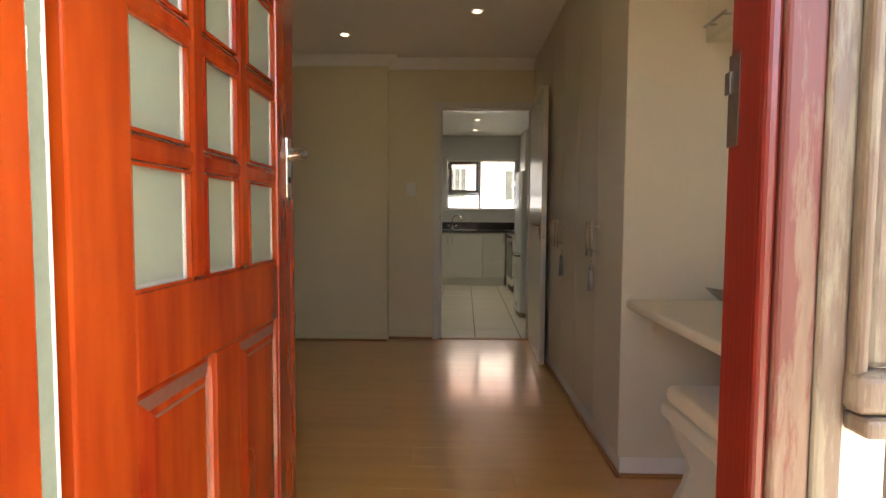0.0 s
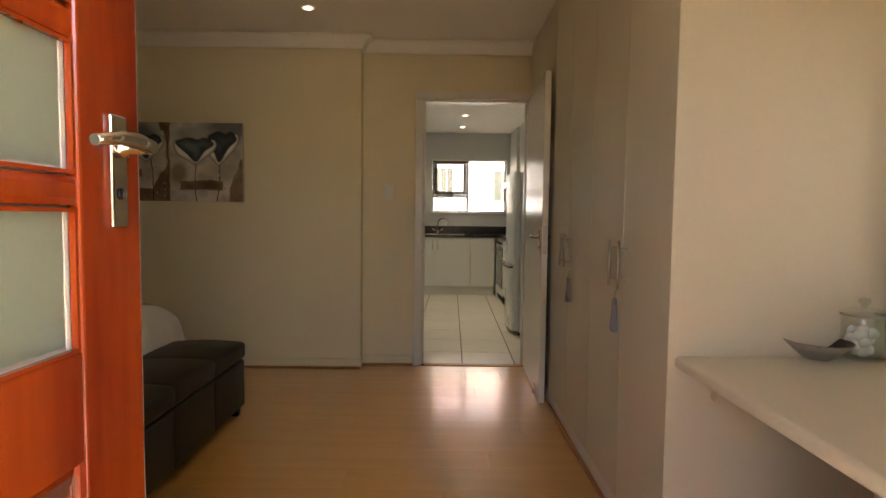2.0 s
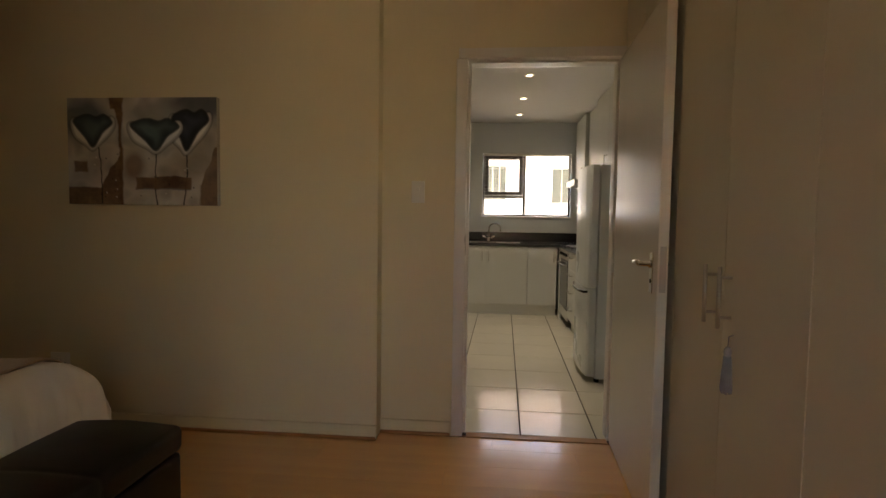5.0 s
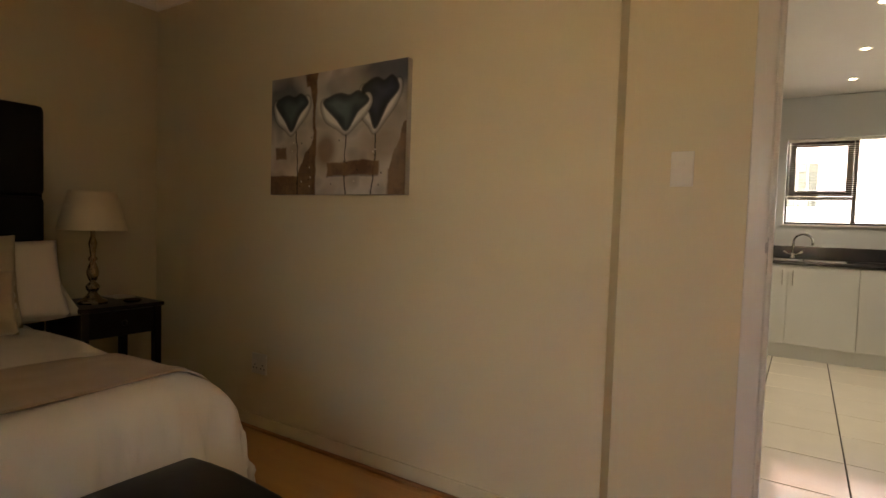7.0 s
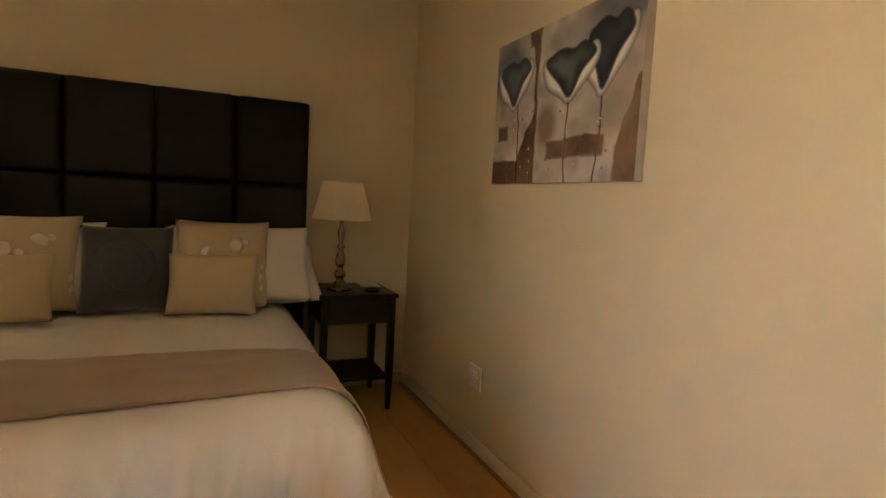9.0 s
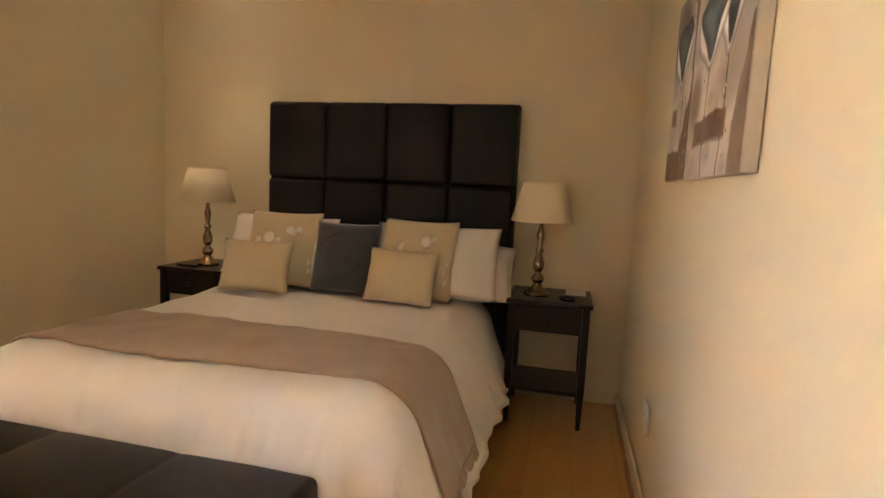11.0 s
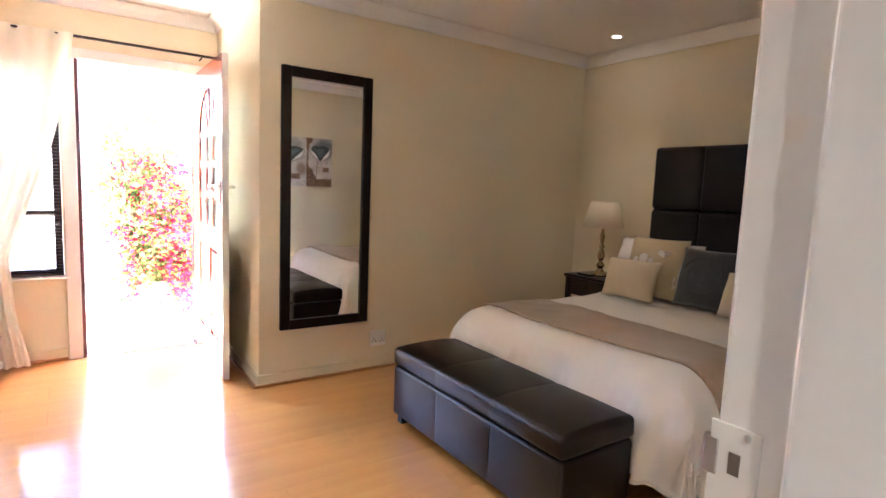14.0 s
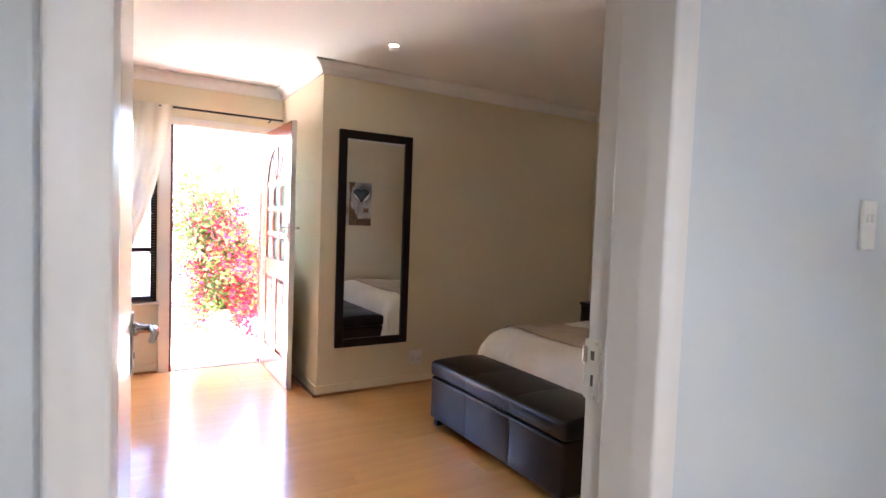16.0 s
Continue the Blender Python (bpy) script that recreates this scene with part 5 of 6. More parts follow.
for i in range(NU + 1):
    for j in range(NV + 1):
        av_.append((PX0 + 0.001 + (PX1 - PX0 - 0.002) * gu[i, j] + 2.13, PY - 4.72, PZ1 - 0.001 - (PZ1 - PZ0 - 0.002) * gv[i, j] - 1.24))
af_ = [(i * (NV + 1) + j, (i + 1) * (NV + 1) + j, (i + 1) * (NV + 1) + j + 1, i * (NV + 1) + j + 1) for i in range(NU) for j in range(NV)]
ame = bpy.data.meshes.new("painted_canvas")
ame.from_pydata(av_, [], af_)
ame.materials.append(art_mat)
acol = ame.color_attributes.new("paint", "FLOAT_COLOR", "POINT")
acol.data.foreach_set("color", np.concatenate([np.clip(art, 0, 1).reshape(-1, 3), np.ones(((NU + 1) * (NV + 1), 1))], 1).astype(np.float32).ravel())
aob = new("painted_canvas", ame)
aob.parent = pa
aob["label"] = "painted front with lilies"

# ---- switches, sockets, small fittings on the walls ----


def wall_plate(name, x, z, y, w, h, out, label, rockers=2, category="switch"):
    a, b = sorted((y, y + out * 0.009))
    p = thing(name, (x, y, z), label, category)
    part("face_plate", box(bmesh.new(), x - w / 2, a, z - h / 2, x + w / 2, b, z + h / 2, 0.003), plastic_white, p)
    for k in range(rockers):
        cx = x + (k - (rockers - 1) / 2) * 0.026
        a, b = sorted((y + out * 0.0085, y + out * 0.0125))
        part("rocker", box(bmesh.new(), cx - 0.008, a, z + 0.006, cx + 0.008, b, z + 0.026, 0.0015), plastic_white, p)
    if category == "socket":
        for dx, dz in ((0.0, -0.006), (-0.012, -0.024), (0.012, -0.024)):
            a, b = sorted((y + out * 0.0086, y + out * 0.0092))
            for s in (-0.03, 0.03):
                part("pin_hole", bx(x + s + dx - 0.003, a, z + dz - 0.004, x + s + dx + 0.003, b, z + dz + 0.004), oven_black, p)
    return p


wall_plate("light_switch", -0.637, 1.33, Y_B - 0.001, 0.072, 0.118, -1, "white light switch beside the kitchen doorway", 1)
wall_plate("light_switch", -1.128, 1.352, 4.973, 0.072, 0.118, 1, "white light switch on the kitchen wall", 2)
wall_plate("wall_socket", -2.647, 0.35, Y_A - 0.001, 0.115, 0.11, -1, "white double wall socket under the painting", 2, "socket")
wall_plate("wall_socket", -1.69, 0.215, Y_MIR + 0.001, 0.125, 0.11, 1, "white double wall socket below the tall mirror", 2, "socket")
ic = thing("intercom", (X_ALC, 0.945, 1.51), "small white alarm keypad on the entrance wall", "keypad")
part("case", box(bmesh.new(), X_ALC + 0.001, 0.905, 1.51, X_ALC + 0.025, 0.985, 1.625, 0.005), plastic_white, ic)
part("screen", bx(X_ALC + 0.0245, 0.92, 1.58, X_ALC + 0.0255, 0.97, 1.61), stone_grey, ic)

# ---- downlights ----


def downlight(x, y, z, watts, tint=(1.0, 0.80, 0.55), beam=64):
    d = thing("downlight", (x, y, z), "recessed round downlight, lit, in the ceiling", "ceiling light", "downlights")
    part("ring", lathe(bmesh.new(), [(0.030, 0.0), (0.044, 0.0), (0.045, -0.004), (0.040, -0.007), (0.031, -0.006), (0.030, 0.0)], (x, y, z - 0.0005), 24), plastic_white, d)
    part("bulb", lathe(bmesh.new(), [(0, -0.003), (0.025, -0.003), (0.025, -0.001), (0, -0.001)], (x, y, z - 0.0005), 20), lamp_glow, d)
    ld = bpy.data.lights.new("downlight_beam", "SPOT")
    ld.energy, ld.spot_size, ld.spot_blend, ld.color, ld.shadow_soft_size = watts, radians(beam), 0.7, tint, 0.03
    lo = new("downlight_beam", ld)
    lo.parent = d
    lo.location = (0, 0, -0.02)


BED_W, KIT_W = 0.2, 1.6
for x, y in ((-0.115, 3.725), (-1.09, 4.18), (-1.11, 2.36), (-3.28, 2.33)):
    downlight(x, y, CEIL, BED_W, beam=66)
for y in (5.87, 6.79, 7.71, 8.59):
    downlight(0.065, y, 2.455, KIT_W, (1.0, 0.93, 0.80), 110)

# ---- kitchen ----
CT = 0.885


def base_unit(x0, y0, x1, y1, face, doors, label="white kitchen base cabinet under the granite worktop"):
    """face: 'y' when the doors look towards smaller y, 'x' towards smaller x."""
    u = thing("base_cabinet", ((x0 + x1) / 2, (y0 + y1) / 2, 0), label, "kitchen cabinet", "kitchen base cabinets")
    part("carcass", bx(x0 + 0.001, y0 + 0.02, 0.13, x1 - 0.001, y1, CT - 0.032) if face == "y" else bx(x0 + 0.02, y0 + 0.001, 0.13, x1, y1 - 0.001, CT - 0.032), kitchen_white, u)
    part("plinth", bx(x0, y0 + 0.05, 0, x1, y0 + 0.066, 0.128) if face == "y" else bx(x0 + 0.05, y0, 0, x0 + 0.066, y1, 0.128), kitchen_white, u)
    for k in range(doors):
        if face == "y":
            a, b = x0 + (x1 - x0) * k / doors, x0 + (x1 - x0) * (k + 1) / doors
            d = part("door", box(bmesh.new(), a + 0.002, y0, 0.133, b - 0.002, y0 + 0.018, CT - 0.04, 0.002), kitchen_white, u)
            hx = b - 0.04 if (k == 0 and doors == 2) or doors == 1 else a + 0.04
            part("bar_handle", rod(bmesh.new(), [(hx, y0 - 0.001, 0.80), (hx, y0 - 0.028, 0.80), (hx, y0 - 0.028, 0.67), (hx, y0 - 0.001, 0.67)], 0.005, 8), steel, d)
        else:
            a, b = y0 + (y1 - y0) * k / doors, y0 + (y1 - y0) * (k + 1) / doors
            d = part("door", box(bmesh.new(), x0, a + 0.002, 0.133, x0 + 0.018, b - 0.002, CT - 0.04, 0.002), kitchen_white, u)
            part("bar_handle", rod(bmesh.new(), [(x0 - 0.001, a + 0.04, 0.80), (x0 - 0.028, a + 0.04, 0.80), (x0 - 0.028, a + 0.04, 0.67), (x0 - 0.001, a + 0.04, 0.67)], 0.005, 8), steel, d)


CFY, CFX = 8.60, 0.585
base_unit(-1.72, CFY, -0.83, KY - 0.002, "y", 2)
base_unit(-0.829, CFY, 0.205, KY - 0.002, "y", 2)
base_unit(0.206, CFY, 0.56, KY - 0.002, "y", 1)
base_unit(CFX, 6.56, KX1 - 0.002, 7.295, "x", 2)
dw = thing("drawer_cabinet", (0.85, 7.55, 0), "white kitchen drawer unit with four bar-handled drawers", "kitchen cabinet", "kitchen base cabinets")
part("carcass", bx(CFX + 0.02, 7.298, 0.13, KX1 - 0.002, 7.795, CT - 0.032), kitchen_white, dw)
part("plinth", bx(CFX + 0.05, 7.297, 0, CFX + 0.066, 7.796, 0.128), kitchen_white, dw)
for k in range(4):
    z0 = 0.133 + k * 0.178
    d = part("drawer", box(bmesh.new(), CFX, 7.299, z0, CFX + 0.018, 7.794, z0 + 0.174, 0.002), kitchen_white, dw)
    part("bar_handle", rod(bmesh.new(), [(CFX - 0.001, 7.45, z0 + 0.13), (CFX - 0.03, 7.45, z0 + 0.13), (CFX - 0.03, 7.65, z0 + 0.13), (CFX - 0.001, 7.65, z0 + 0.13)], 0.005, 8), steel, d)
solo("corner_filler", bx(CFX, 8.425, 0.0, CFX + 0.018, 8.598, CT - 0.04), kitchen_white, "white filler panel in the corner of the kitchen units", "filler panel")
wt = thing("worktop", (0, 8.9, CT - 0.03), "dark polished granite worktop with upstand", "worktop")
part("slab", box(bmesh.new(), -1.748, CFY - 0.02, CT - 0.03, KX1 - 0.001, KY - 0.001, CT, 0.005), granite, wt)
part("slab", box(bmesh.new(), CFX - 0.02, 6.55, CT - 0.03, KX1 - 0.001, CFY - 0.021, CT, 0.005), granite, wt)
part("upstand", box(bmesh.new(), -1.748, KY - 0.02, CT + 0.001, KX1 - 0.001, KY - 0.001, CT + 0.125, 0.003), granite, wt)
part("upstand", box(bmesh.new(), KX1 - 0.02, 6.55, CT + 0.001, KX1 - 0.001, KY - 0.021, CT + 0.125, 0.003), granite, wt)
ov = thing("oven", (0.8, 8.11, 0), "built-in steel oven with a black glass door", "oven")
part("housing", bx(CFX + 0.02, 7.798, 0.08, KX1 - 0.01, 8.422, CT - 0.032), oven_black, ov)
part("control_panel", box(bmesh.new(), CFX - 0.004, 7.80, 0.745, CFX + 0.018, 8.42, CT - 0.036, 0.002), steel, ov)
part("door", box(bmesh.new(), CFX - 0.006, 7.80, 0.20, CFX + 0.018, 8.42, 0.74, 0.003), oven_black, ov)
part("door_handle", rod(bmesh.new(), [(CFX - 0.006, 7.86, 0.69), (CFX - 0.045, 7.86, 0.69), (CFX - 0.045, 8.36, 0.69), (CFX - 0.006, 8.36, 0.69)], 0.009, 10), steel, ov)
part("bottom_panel", box(bmesh.new(), CFX - 0.002, 7.80, 0.09, CFX + 0.018, 8.42, 0.196, 0.002), kitchen_white, ov)
for k in range(6):
    part("knob", lathe(bmesh.new(), [(0, 0), (0.017, 0), (0.015, -0.02), (0, -0.021)], (CFX - 0.004, 7.87 + k * 0.096, 0.80), 14, "x"), oven_black, ov)
hob = thing("hob", (0.8, 8.11, CT), "black glass hob set into the worktop", "hob")
part("glass_plate", box(bmesh.new(), CFX + 0.04, 7.82, CT + 0.0005, KX1 - 0.06, 8.40, CT + 0.006, 0.002), oven_black, hob)
for x in (0.70, 0.92):
    for y in (7.96, 8.26):
        part("cooking_plate", lathe(bmesh.new(), [(0, 0.0065), (0.085, 0.0065), (0.085, 0.0085), (0, 0.009)], (x, y, CT), 24), steel, hob)

fg = thing("fridge", (0.76, 6.19, 0), "tall white fridge freezer with curved doors", "fridge")
part("cabinet", box(bmesh.new(), 0.53, 5.885, 0.03, KX1 - 0.02, 6.50, 1.59, 0.008), fridge_white, fg)
for z0, z1, nm in ((0.05, 0.69, "freezer_door"), (0.698, 1.588, "fridge_door")):
    prof = [(5.885, 0.523), (5.885, 0.478), (5.90, 0.464), (6.0, 0.452), (6.19, 0.446), (6.38, 0.452), (6.485, 0.464), (6.50, 0.478), (6.50, 0.523)]
    d = part(nm, prism(bmesh.new(), [(b, a) for a, b in prof], z0, z1, "z"), fridge_white, fg)
    if z1 < 1:
        part("door_grip", rod(bmesh.new(), [(0.462, 5.895, 0.672), (0.44, 5.91, 0.668), (0.424, 6.03, 0.662), (0.420, 6.19, 0.66), (0.424, 6.35, 0.662), (0.450, 6.47, 0.672)], 0.009, 8), oven_black, d, "dark curved grip bar")
for x, y in ((0.55, 5.93), (1.03, 5.93), (0.55, 6.46), (1.03, 6.46)):
    part("foot", lathe(bmesh.new(), [(0, 0), (0.02, 0), (0.02, 0.03), (0, 0.03)], (x, y, 0), 12), oven_black, fg)


def wall_unit(y0, y1, doors):
    u = thing("wall_cabinet", (0.93, (y0 + y1) / 2, 1.62), "white kitchen wall cabinet reaching up to the ceiling", "kitchen cabinet", "kitchen wall cabinets")
    part("carcass", bx(0.855, y0 + 0.001, 1.64, KX1 - 0.002, y1 - 0.001, 2.44), kitchen_white, u)
    for k in range(doors):
        a, b = y0 + (y1 - y0) * k / doors, y0 + (y1 - y0) * (k + 1) / doors
        d = part("door", box(bmesh.new(), 0.836, a + 0.002, 1.635, 0.854, b - 0.002, 2.438, 0.002), kitchen_white, u)
        part("bar_handle", rod(bmesh.new(), [(0.836, a + 0.05, 1.68), (0.808, a + 0.05, 1.68), (0.808, a + 0.05, 1.81), (0.836, a + 0.05, 1.81)], 0.005, 8), steel, d)


wall_unit(5.90, 6.52, 1)
wall_unit(6.54, 7.76, 2)
wall_unit(8.44, 9.165, 1)
hd = thing("extractor_hood", (0.9, 8.1, 1.45), "white slimline extractor hood under its cabinet above the hob", "extractor hood")
part("canopy", box(bmesh.new(), 0.64, 7.80, 1.565, KX1 - 0.002, 8.42, 1.625, 0.004), kitchen_white, hd)
part("visor", box(bmesh.new(), 0.628, 7.80, 1.56, 0.6395, 8.42, 1.63, 0.002), steel, hd)
part("chimney", box(bmesh.new(), 0.875, 7.80, 1.627, KX1 - 0.002, 8.42, 2.44, 0.004), kitchen_white, hd)
ms = thing("spice_shelf", (0.95, 8.6, 1.36), "small white open shelf on the wall beside the hood", "shelf")
part("back", bx(KX1 - 0.012, 8.46, 1.365, KX1 - 0.002, 8.80, 1.565), kitchen_white, ms)
for z in (1.36, 1.566):
    part("board", bx(0.80, 8.46, z, KX1 - 0.013, 8.80, z + 0.016), kitchen_white, ms)
for y in (8.46, 8.785):
    part("side", bx(0.80, y, 1.377, KX1 - 0.013, y + 0.015, 1.565), kitchen_white, ms)
tp = thing("sink_tap", (-0.28, 9.02, CT), "chrome swan-neck sink mixer tap", "tap")
arc = [(-0.28, 9.02, CT), (-0.28, 9.02, CT + 0.17)] + [(-0.28 + 0.075 * (1 - math.cos(a)) * 1.0, 9.02 - 0.06 * (1 - math.cos(a)), CT + 0.17 + 0.075 * math.sin(a)) for a in (math.pi * k / 8 for k in range(1, 9))]
part("spout", rod(bmesh.new(), arc + [(-0.13, 8.90, CT + 0.14)], 0.0105, 10), chrome, tp)
part("body", lathe(bmesh.new(), [(0, 0), (0.028, 0), (0.026, 0.02), (0.018, 0.035), (0.018, 0.06), (0, 0.062)], (-0.28, 9.02, CT), 18), chrome, tp)
for s in (-1, 1):
    part("tap_head", rod(bmesh.new(), [(-0.28, 9.02, CT + 0.04), (-0.28 + s * 0.05, 9.01, CT + 0.055), (-0.28 + s * 0.075, 9.0, CT + 0.075)], [0.009, 0.011, 0.014], 10), chrome, tp)
sk = thing("sink", (-0.30, 8.86, CT), "steel inset kitchen sink with drainer", "sink")
bm = bmesh.new()
for a in ((-0.62, 8.70, -0.20, 8.712), (-0.62, 8.948, -0.20, 8.96), (-0.62, 8.712, -0.608, 8.948), (-0.212, 8.712, -0.20, 8.948)):
    box(bm, a[0], a[1], CT + 0.0006, a[2], a[3], CT + 0.006, 0.001)
part("rim", bm, steel, sk)
part("drainer", box(bmesh.new(), -0.19, 8.70, CT + 0.0006, 0.12, 8.96, CT + 0.005, 0.002), steel, sk)
part("bowl_floor", bx(-0.607, 8.713, CT + 0.0005, -0.213, 8.947, CT + 0.0015), oven_black, sk)
kt = thing("kettle", (0.86, 7.18, CT), "white electric kettle on the worktop", "kettle")
part("body", lathe(bmesh.new(), [(0, 0.001), (0.075, 0.001), (0.08, 0.02), (0.072, 0.12), (0.055, 0.19), (0.03, 0.205), (0, 0.207)], (0.80, 7.18, CT), 24), plastic_white, kt)
part("handle", rod(bmesh.new(), [(0.74, 7.16, CT + 0.18), (0.68, 7.14, CT + 0.18), (0.67, 7.14, CT + 0.10), (0.73, 7.16, CT + 0.05)], 0.010, 10), plastic_white, kt)

kw = thing("window_2", (0.17, 9.3, 1.2), "bronze aluminium kitchen window with a thin venetian blind", "window", kind="structure")
kx0, kx1, kz0, kz1 = KWIN
frame_bars(kw, kx0 + 0.002, kx1 - 0.002, kz0 + 0.002, kz1 - 0.002, 9.255, 9.295, 0.022, frame_dark)
part("mullion", box(bmesh.new(), 0.162, 9.257, kz0 + 0.024, 0.197, 9.293, kz1 - 0.024, 0.003), frame_dark, kw)
part("transom", box(bmesh.new(), kx0 + 0.025, 9.257, 1.465, 0.161, 9.293, 1.50, 0.003), frame_dark, kw)
frame_bars(kw, kx0 + 0.026, 0.159, 1.503, kz1 - 0.026, 9.248, 9.28, 0.05, frame_dark)
for a, b, c, d in ((kx0 + 0.0245, 0.161, kz0 + 0.0245, 1.464), (kx0 + 0.077, 0.108, 1.554, kz1 - 0.077), (0.198, kx1 - 0.0245, kz0 + 0.0245, kz1 - 0.0245)):
    p = part("pane", bx(a, 9.272, c, b, 9.277, d), clear_glass, kw)
    p.visible_shadow = False
part("window_sill", box(bmesh.new(), kx0 - 0.02, 9.155, kz0 - 0.02, kx1 + 0.02, 9.254, kz0, 0.004), trim_paint, kw)
kb = thing("venetian_blind", (0.17, 9.23, 2.0), "thin open venetian blind in the kitchen window", "blind")
part("head_box", box(bmesh.new(), kx0 + 0.01, 9.195, kz1 - 0.03, kx1 - 0.01, 9.225, kz1 - 0.003, 0.003), plastic_white, kb)
slat = None
for k in range(40):
    if slat is None:
        slat = part("slat", bx(kx0 + 0.012, 9.198, kz0 + 0.02, kx1 - 0.012, 9.214, kz0 + 0.0212), plastic_white, kb)
    else:
        o = slat.copy()
        scene.collection.objects.link(o)
        o.location.z = k * 0.0192

# ---- outside, beyond the front door ----
solo("ground", bx(-400, -400, -0.25, 400, 400, -0.13), paver_mat, "paved ground round the house", kind="structure")
patio = solo("patio", bx(-3.2, -3.2, -0.128, 2.6, 0.498, -0.062), grout, "paved entrance patio", kind="structure")
structure("exterior_wall", wall_mesh("y", 0.548, 0.5605, -3.86, 4.0, -0.12, 2.5, [(-0.82, 0.0825, -0.12, 2.075), (0.126, 1.01, 0.575, 1.99)]), plaster_out, "cream plastered outside wall")
structure("eave", bx(-4.2, -0.45, 2.40, 4.2, 0.546, 2.47), plaster_out, "white boarded eave over the entrance")
structure("roof", bx(-4.2, -0.48, 2.605, 4.2, 9.6, 2.75), roof_tile, "low tiled roof")
structure("garden_wall", wall_mesh("y", -3.4, -3.2, -6, 6, -0.13, 1.9), plaster_out, "white plastered garden wall")
structure("garden_wall", wall_mesh("x", -3.4, -3.2, -3.2, 0.34, -0.13, 1.9), plaster_out, "white plastered garden wall")

# neighbouring house seen through the kitchen window
nh = thing("neighbour_house", (0, 15, 0), "white plastered neighbouring house with tiled roof and barred windows", "house")
part("wall", wall_mesh("y", 14.0, 14.2, -8, 8, -0.13, 2.9, [(-0.55, 0.05, 1.6, 2.35), (1.05, 1.9, 1.55, 2.3)]), plaster_white, nh)
part("roof", prism(bmesh.new(), [(13.5, 2.75), (13.5, 2.85), (17.0, 4.6), (17.0, 4.5)], -8.3, 8.3, "x"), roof_tile, nh)
part("fascia", bx(-8.3, 13.46, 2.68, 8.3, 13.5, 2.86), trim_paint, nh)
for a, b, c, d in ((-0.55, 0.05, 1.6, 2.35), (1.05, 1.9, 1.55, 2.3)):
    w = part("window", bx(a + 0.002, 14.10, c + 0.002, b - 0.002, 14.12, d - 0.002), shutter_grey, nh, "grey shuttered window with white burglar bars")
    for k in range(9):
        z = c + (d - c) * (k + 0.5) / 9
        part("louvre", bx(a + 0.01, 14.05, z - 0.014, b - 0.01, 14.09, z + 0.014), shutter_grey, w)
    for k in range(5):
        x = a + (b - a) * k / 4
        part("burglar_bar", rod(bmesh.new(), [(x, 14.0 - 0.02, c - 0.05), (x, 14.0 - 0.02, d + 0.05)], 0.009, 6), trim_paint, w)

# bougainvillea in a pot
bo = thing("bougainvillea", (-0.67, -0.95, -0.06), "pink flowering bougainvillea in a white pot beside the entrance", "shrub")
pot = part("pot", lathe(bmesh.new(), [(0, 0), (0.15, 0), (0.17, 0.02), (0.215, 0.27), (0.235, 0.29), (0.235, 0.33), (0.21, 0.33), (0.195, 0.28), (0, 0.27)], (-0.67, -0.95, -0.06), 28), plaster_out, bo, "white plastered pot")
part("soil", lathe(bmesh.new(), [(0, 0.285), (0.196, 0.283), (0.19, 0.275), (0, 0.275)], (-0.67, -0.95, -0.06), 24), gap_dark, bo)
bark = material("grey_brown_bark", srgb(0.42, 0.35, 0.28), 0.9, vary=0.25, scale=20, bump=0.5)
leaf_mat = material("bougainvillea_leaf", srgb(0.36, 0.42, 0.18), 0.5, vary=0.3, scale=15, per_object=0.0, tone=srgb(0.42, 0.46, 0.18))
bract_mat = material("pink_bract", srgb(0.70, 0.04, 0.21), 0.6, vary=0.25, scale=12, tone=srgb(0.80, 0.11, 0.31))
tips, rng = [], random.Random(7)
for k in range(34):
    a = rng.uniform(0, 2 * math.pi)
    top = Vector((-0.67 + rng.uniform(-0.52, 0.6), -0.95 + rng.uniform(-0.4, 0.3), 0.42 + 1.75 * rng.uniform(0, 1) ** 0.75))
    base = Vector((-0.67 + 0.05 * math.cos(a), -0.95 + 0.05 * math.sin(a), 0.21))
    mid = base.lerp(top, 0.5) + Vector((rng.uniform(-0.1, 0.1), rng.uniform(-0.1, 0.1), 0.15))
    pts = [base, base.lerp(mid, 0.5) + Vector((0, 0, 0.05)), mid, mid.lerp(top, 0.5) + Vector((0, 0, 0.06)), top]
    part("stem", rod(bmesh.new(), pts, [0.016, 0.013, 0.010, 0.007, 0.004], 7), bark, bo)
    for j in range(14):
        t = rng.uniform(0.15, 1.0)
        i = min(3, int(t * 4))
        p = pts[i].lerp(pts[i + 1], t * 4 - i)
        d = Vector((rng.uniform(-1, 1), rng.uniform(-1, 1), rng.uniform(-1.2, 0.5))).normalized() * rng.uniform(0.12, 0.36)
        tips.append((p, p + d))
for _ in range(60):
    a = rng.uniform(0, 6.3)
    p = Vector((-0.67 + 0.2 * math.cos(a), -0.95 + 0.2 * math.sin(a), rng.uniform(0.3, 0.6)))
    tips.append((p, p + Vector((0.22 * math.cos(a), 0.22 * math.sin(a), -rng.uniform(0.1, 0.42)))))
twigs = bmesh.new()
for p, q in tips:
    rod(twigs, [p, (p + q) / 2 + Vector((0, 0, 0.03)), q], [0.004, 0.003, 0.002], 4)
tagged(part("twig_work", twigs, bark, bo), kind="stuff")


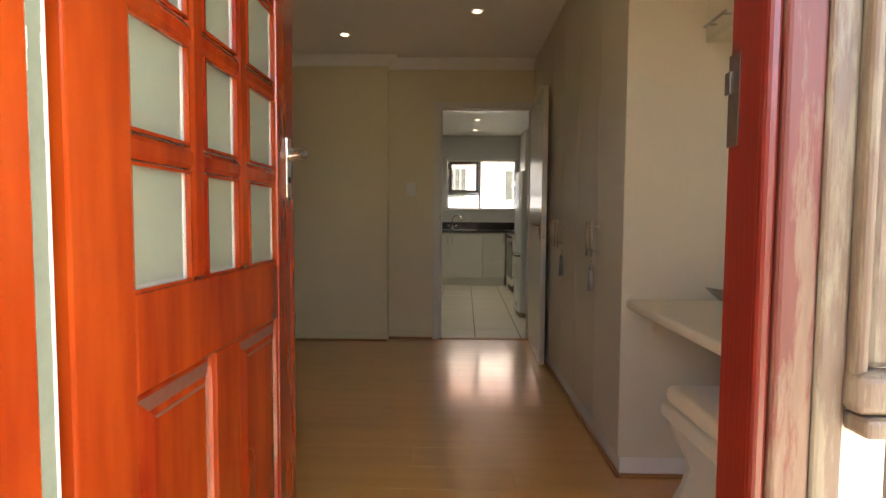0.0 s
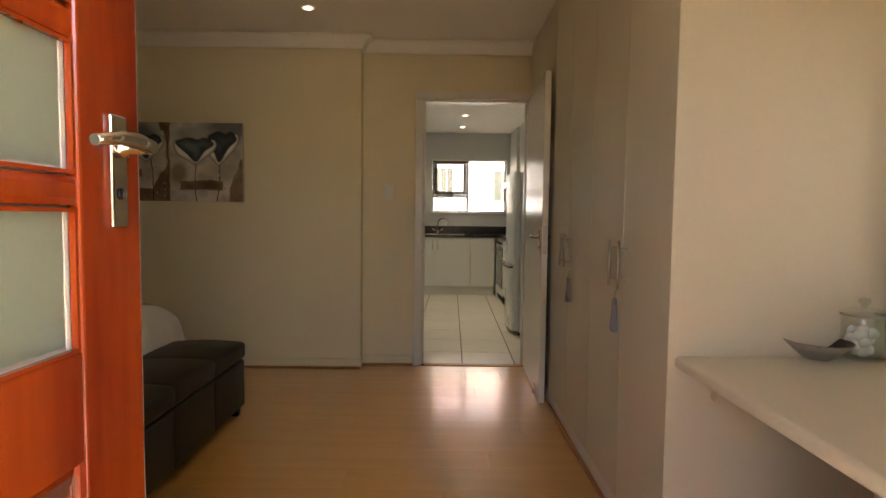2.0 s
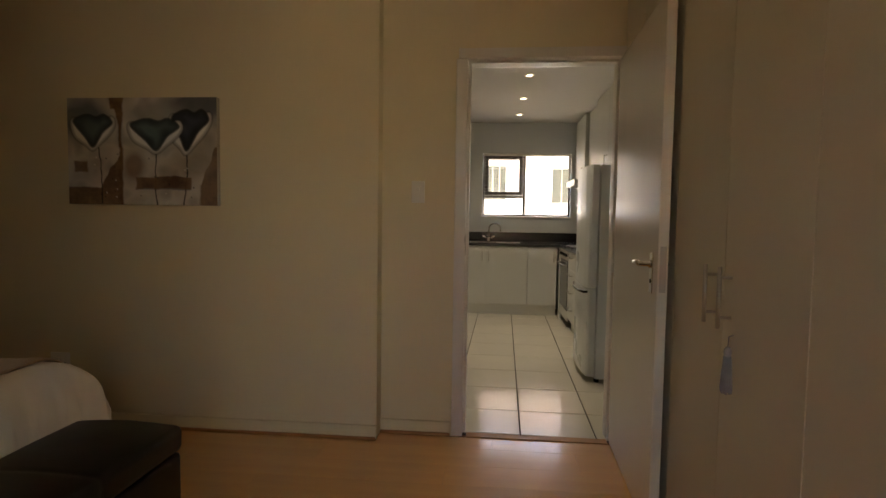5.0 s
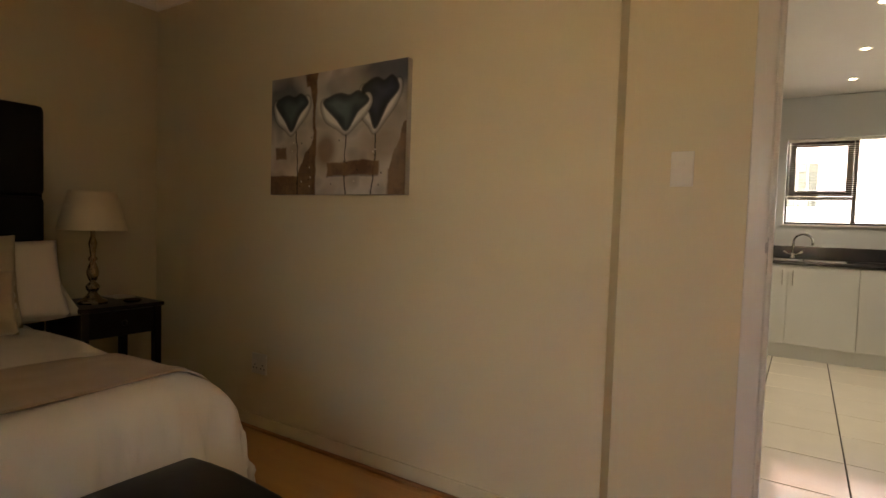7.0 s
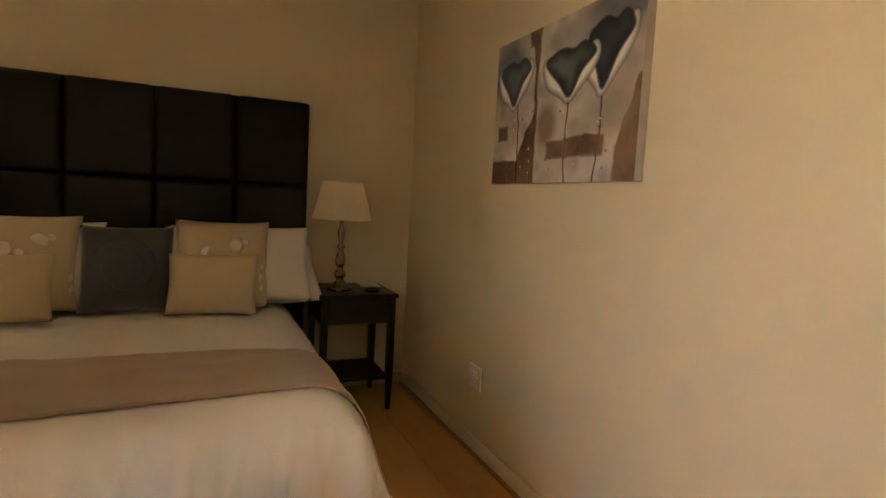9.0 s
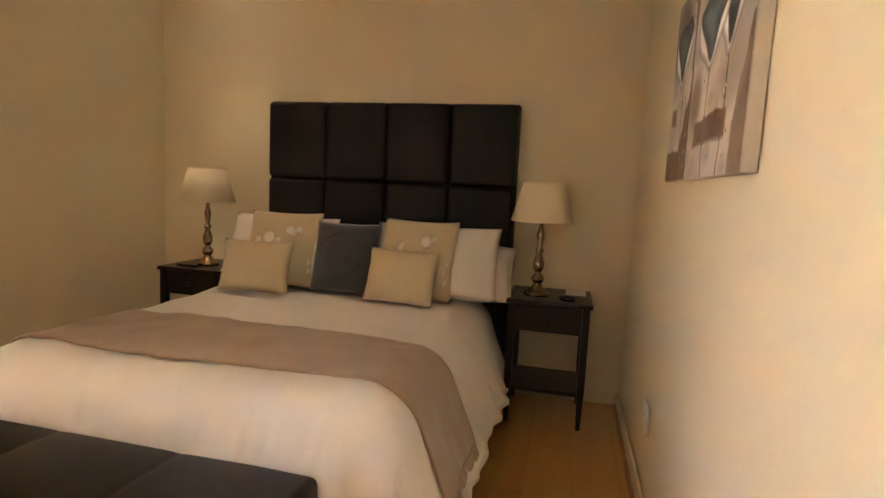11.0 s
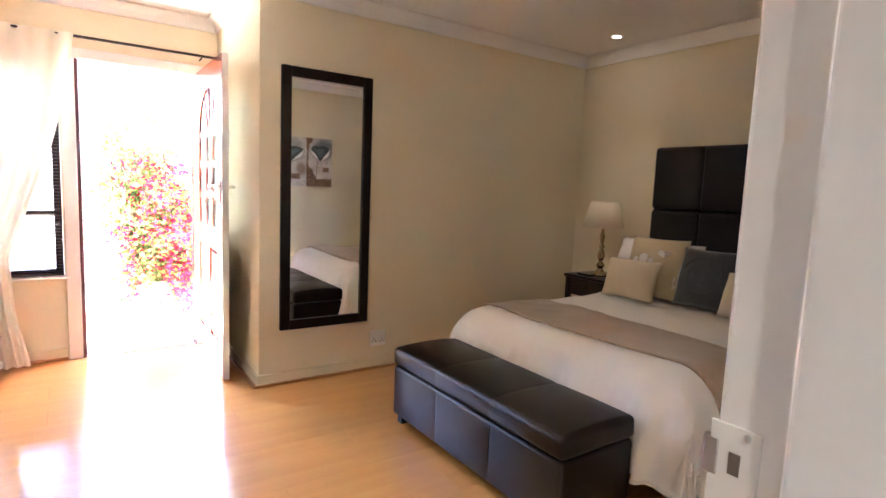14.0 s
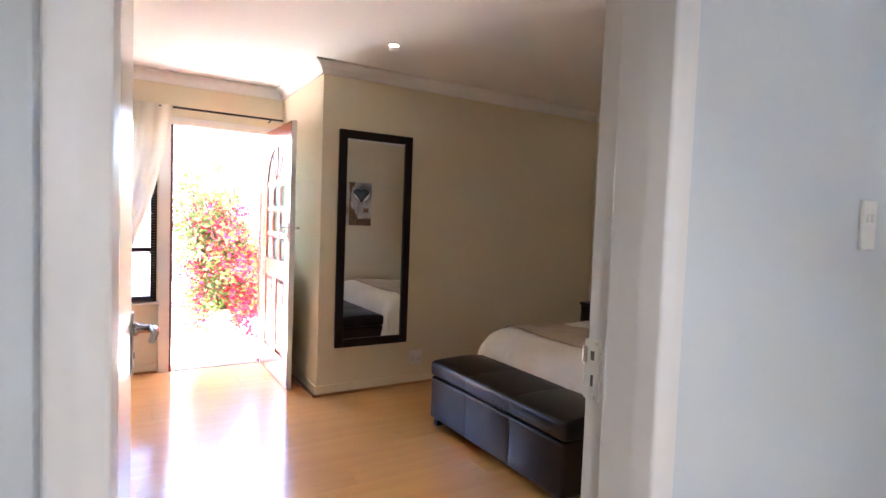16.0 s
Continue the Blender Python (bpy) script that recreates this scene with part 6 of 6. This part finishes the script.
def leaf_cloud(count, size, places, spread):
    vs, fs = [], []
    for _ in range(count):
        p, q = rng.choice(places)
        c = p.lerp(q, rng.uniform(0.4, 1.1)) + Vector((rng.gauss(0, spread), rng.gauss(0, spread), rng.gauss(0, spread)))
        m = Euler((rng.uniform(0, 6.3), rng.uniform(0, 6.3), rng.uniform(0, 6.3))).to_matrix()
        s = size * rng.uniform(0.6, 1.25)
        n = len(vs)
        vs += [tuple(c + m @ Vector(v) * s) for v in ((0, -1, 0), (0.45, -0.2, 0.12), (0.32, 0.5, 0.05), (0, 1, -0.1), (-0.32, 0.5, 0.05), (-0.45, -0.2, 0.12))]
        fs += [(n, n + 1, n + 2, n + 3), (n, n + 3, n + 4, n + 5)]
    return vs, fs


def leaf_part(name, data, mat):
    me = bpy.data.meshes.new(name)
    me.from_pydata(data[0], [], data[1])
    me.materials.append(mat)
    ob = new(name, me)
    ob.parent = bo
    ob.location = -root_place(bo)
    return tagged(ob, kind="stuff")


leaf_part("foliage", leaf_cloud(15000, 0.026, tips, 0.05), leaf_mat)
low = [t for t in tips if t[1].z < 1.45] + [t for t in tips if t[1].z > 1.8 and t[1].x < -0.78]
low += [t for t in low if t[1].x < -0.68]
clusters = [rng.choice(low) for _ in range(150)]
leaf_part("blossom", leaf_cloud(9500, 0.026, clusters, 0.055), bract_mat)

# ---- floor pieces ----


def piece_grid(parent, mat, name, z, depth, bevel, limits):
    """Boxes with softened top edges, one object each, on shared meshes."""
    meshes = {}
    for (x0, x1, y0, y1) in limits:
        key = (round(x1 - x0, 4), round(y1 - y0, 4))
        if key not in meshes:
            w, h = (x1 - x0) / 2, (y1 - y0) / 2
            b = bevel
            vs = [(-w, -h, -depth), (w, -h, -depth), (w, h, -depth), (-w, h, -depth), (-w, -h, -b), (w, -h, -b), (w, h, -b), (-w, h, -b),
                  (-w + b, -h + b, 0), (w - b, -h + b, 0), (w - b, h - b, 0), (-w + b, h - b, 0)]
            fs = [(8, 9, 10, 11)] + [(i, (i + 1) % 4, 4 + (i + 1) % 4, 4 + i) for i in range(4)] + [(4 + i, 4 + (i + 1) % 4, 8 + (i + 1) % 4, 8 + i) for i in range(4)]
            me = bpy.data.meshes.new(name)
            me.from_pydata(vs, [], fs)
            me.materials.append(mat)
            meshes[key] = me
        o = new(name, meshes[key])
        o.parent = parent
        o.location = ((x0 + x1) / 2, (y0 + y1) / 2, z)


planks = []
pw_, pl_ = 0.193, 1.285
row = 0
y = 0.605
while y < 4.80:
    y1 = min(y + pw_, 4.80)
    left, right = (X_HEAD, X_RIGHT) if y1 > Y_MIR + 0.01 else (X_ALC, X_RIGHT)
    x = left - [0.0, 0.42, 0.85, 0.21, 0.64][row % 5]
    while x < right:
        a, b = max(x, left), min(x + pl_, right)
        if b - a > 0.02:
            planks.append((a + 0.0004, b - 0.0003, y + 0.0003, y1 - 0.0003))
        x += pl_
    y, row = y1, row + 1
piece_grid(floor, laminate, "plank", 0.0, 0.012, 0.0003, limits=planks)
tiles = []
TPX, TPY = 0.413, 0.447
for i in range(-5, 4):
    for j in range(0, 12):
        x0, y0 = -0.05 + i * TPX, 4.80 + j * TPY
        a, b, c, d = max(x0, KX0), min(x0 + TPX, KX1), max(y0, 4.875), min(y0 + TPY, KY)
        if b - a > 0.03 and d - c > 0.03:
            tiles.append((a + 0.0035, b - 0.0035, c + 0.0035, d - 0.0035))
piece_grid(kitchen_floor, tile_mat, "floor_tile", 0.0, 0.007, 0.0015, limits=tiles)
# the tiles were laid a little askew to the walls
askew = Matrix.Translation((-0.05, 5.25, 0)) @ Matrix.Rotation(radians(-1.2), 4, "Z") @ Matrix.Translation((0.05, -5.25, 0))
for o in kitchen_floor.children:
    o.matrix_basis = askew @ o.matrix_basis
pavers = []
for i in range(14):
    for j in range(8):
        x0, y0 = -3.2 + i * 0.41, 0.486 - (j + 1) * 0.44
        pavers.append((x0 + 0.005, x0 + 0.405, y0 + 0.005, y0 + 0.435))
piece_grid(patio, paver_mat, "paver", -0.05, 0.012, 0.003, limits=pavers)
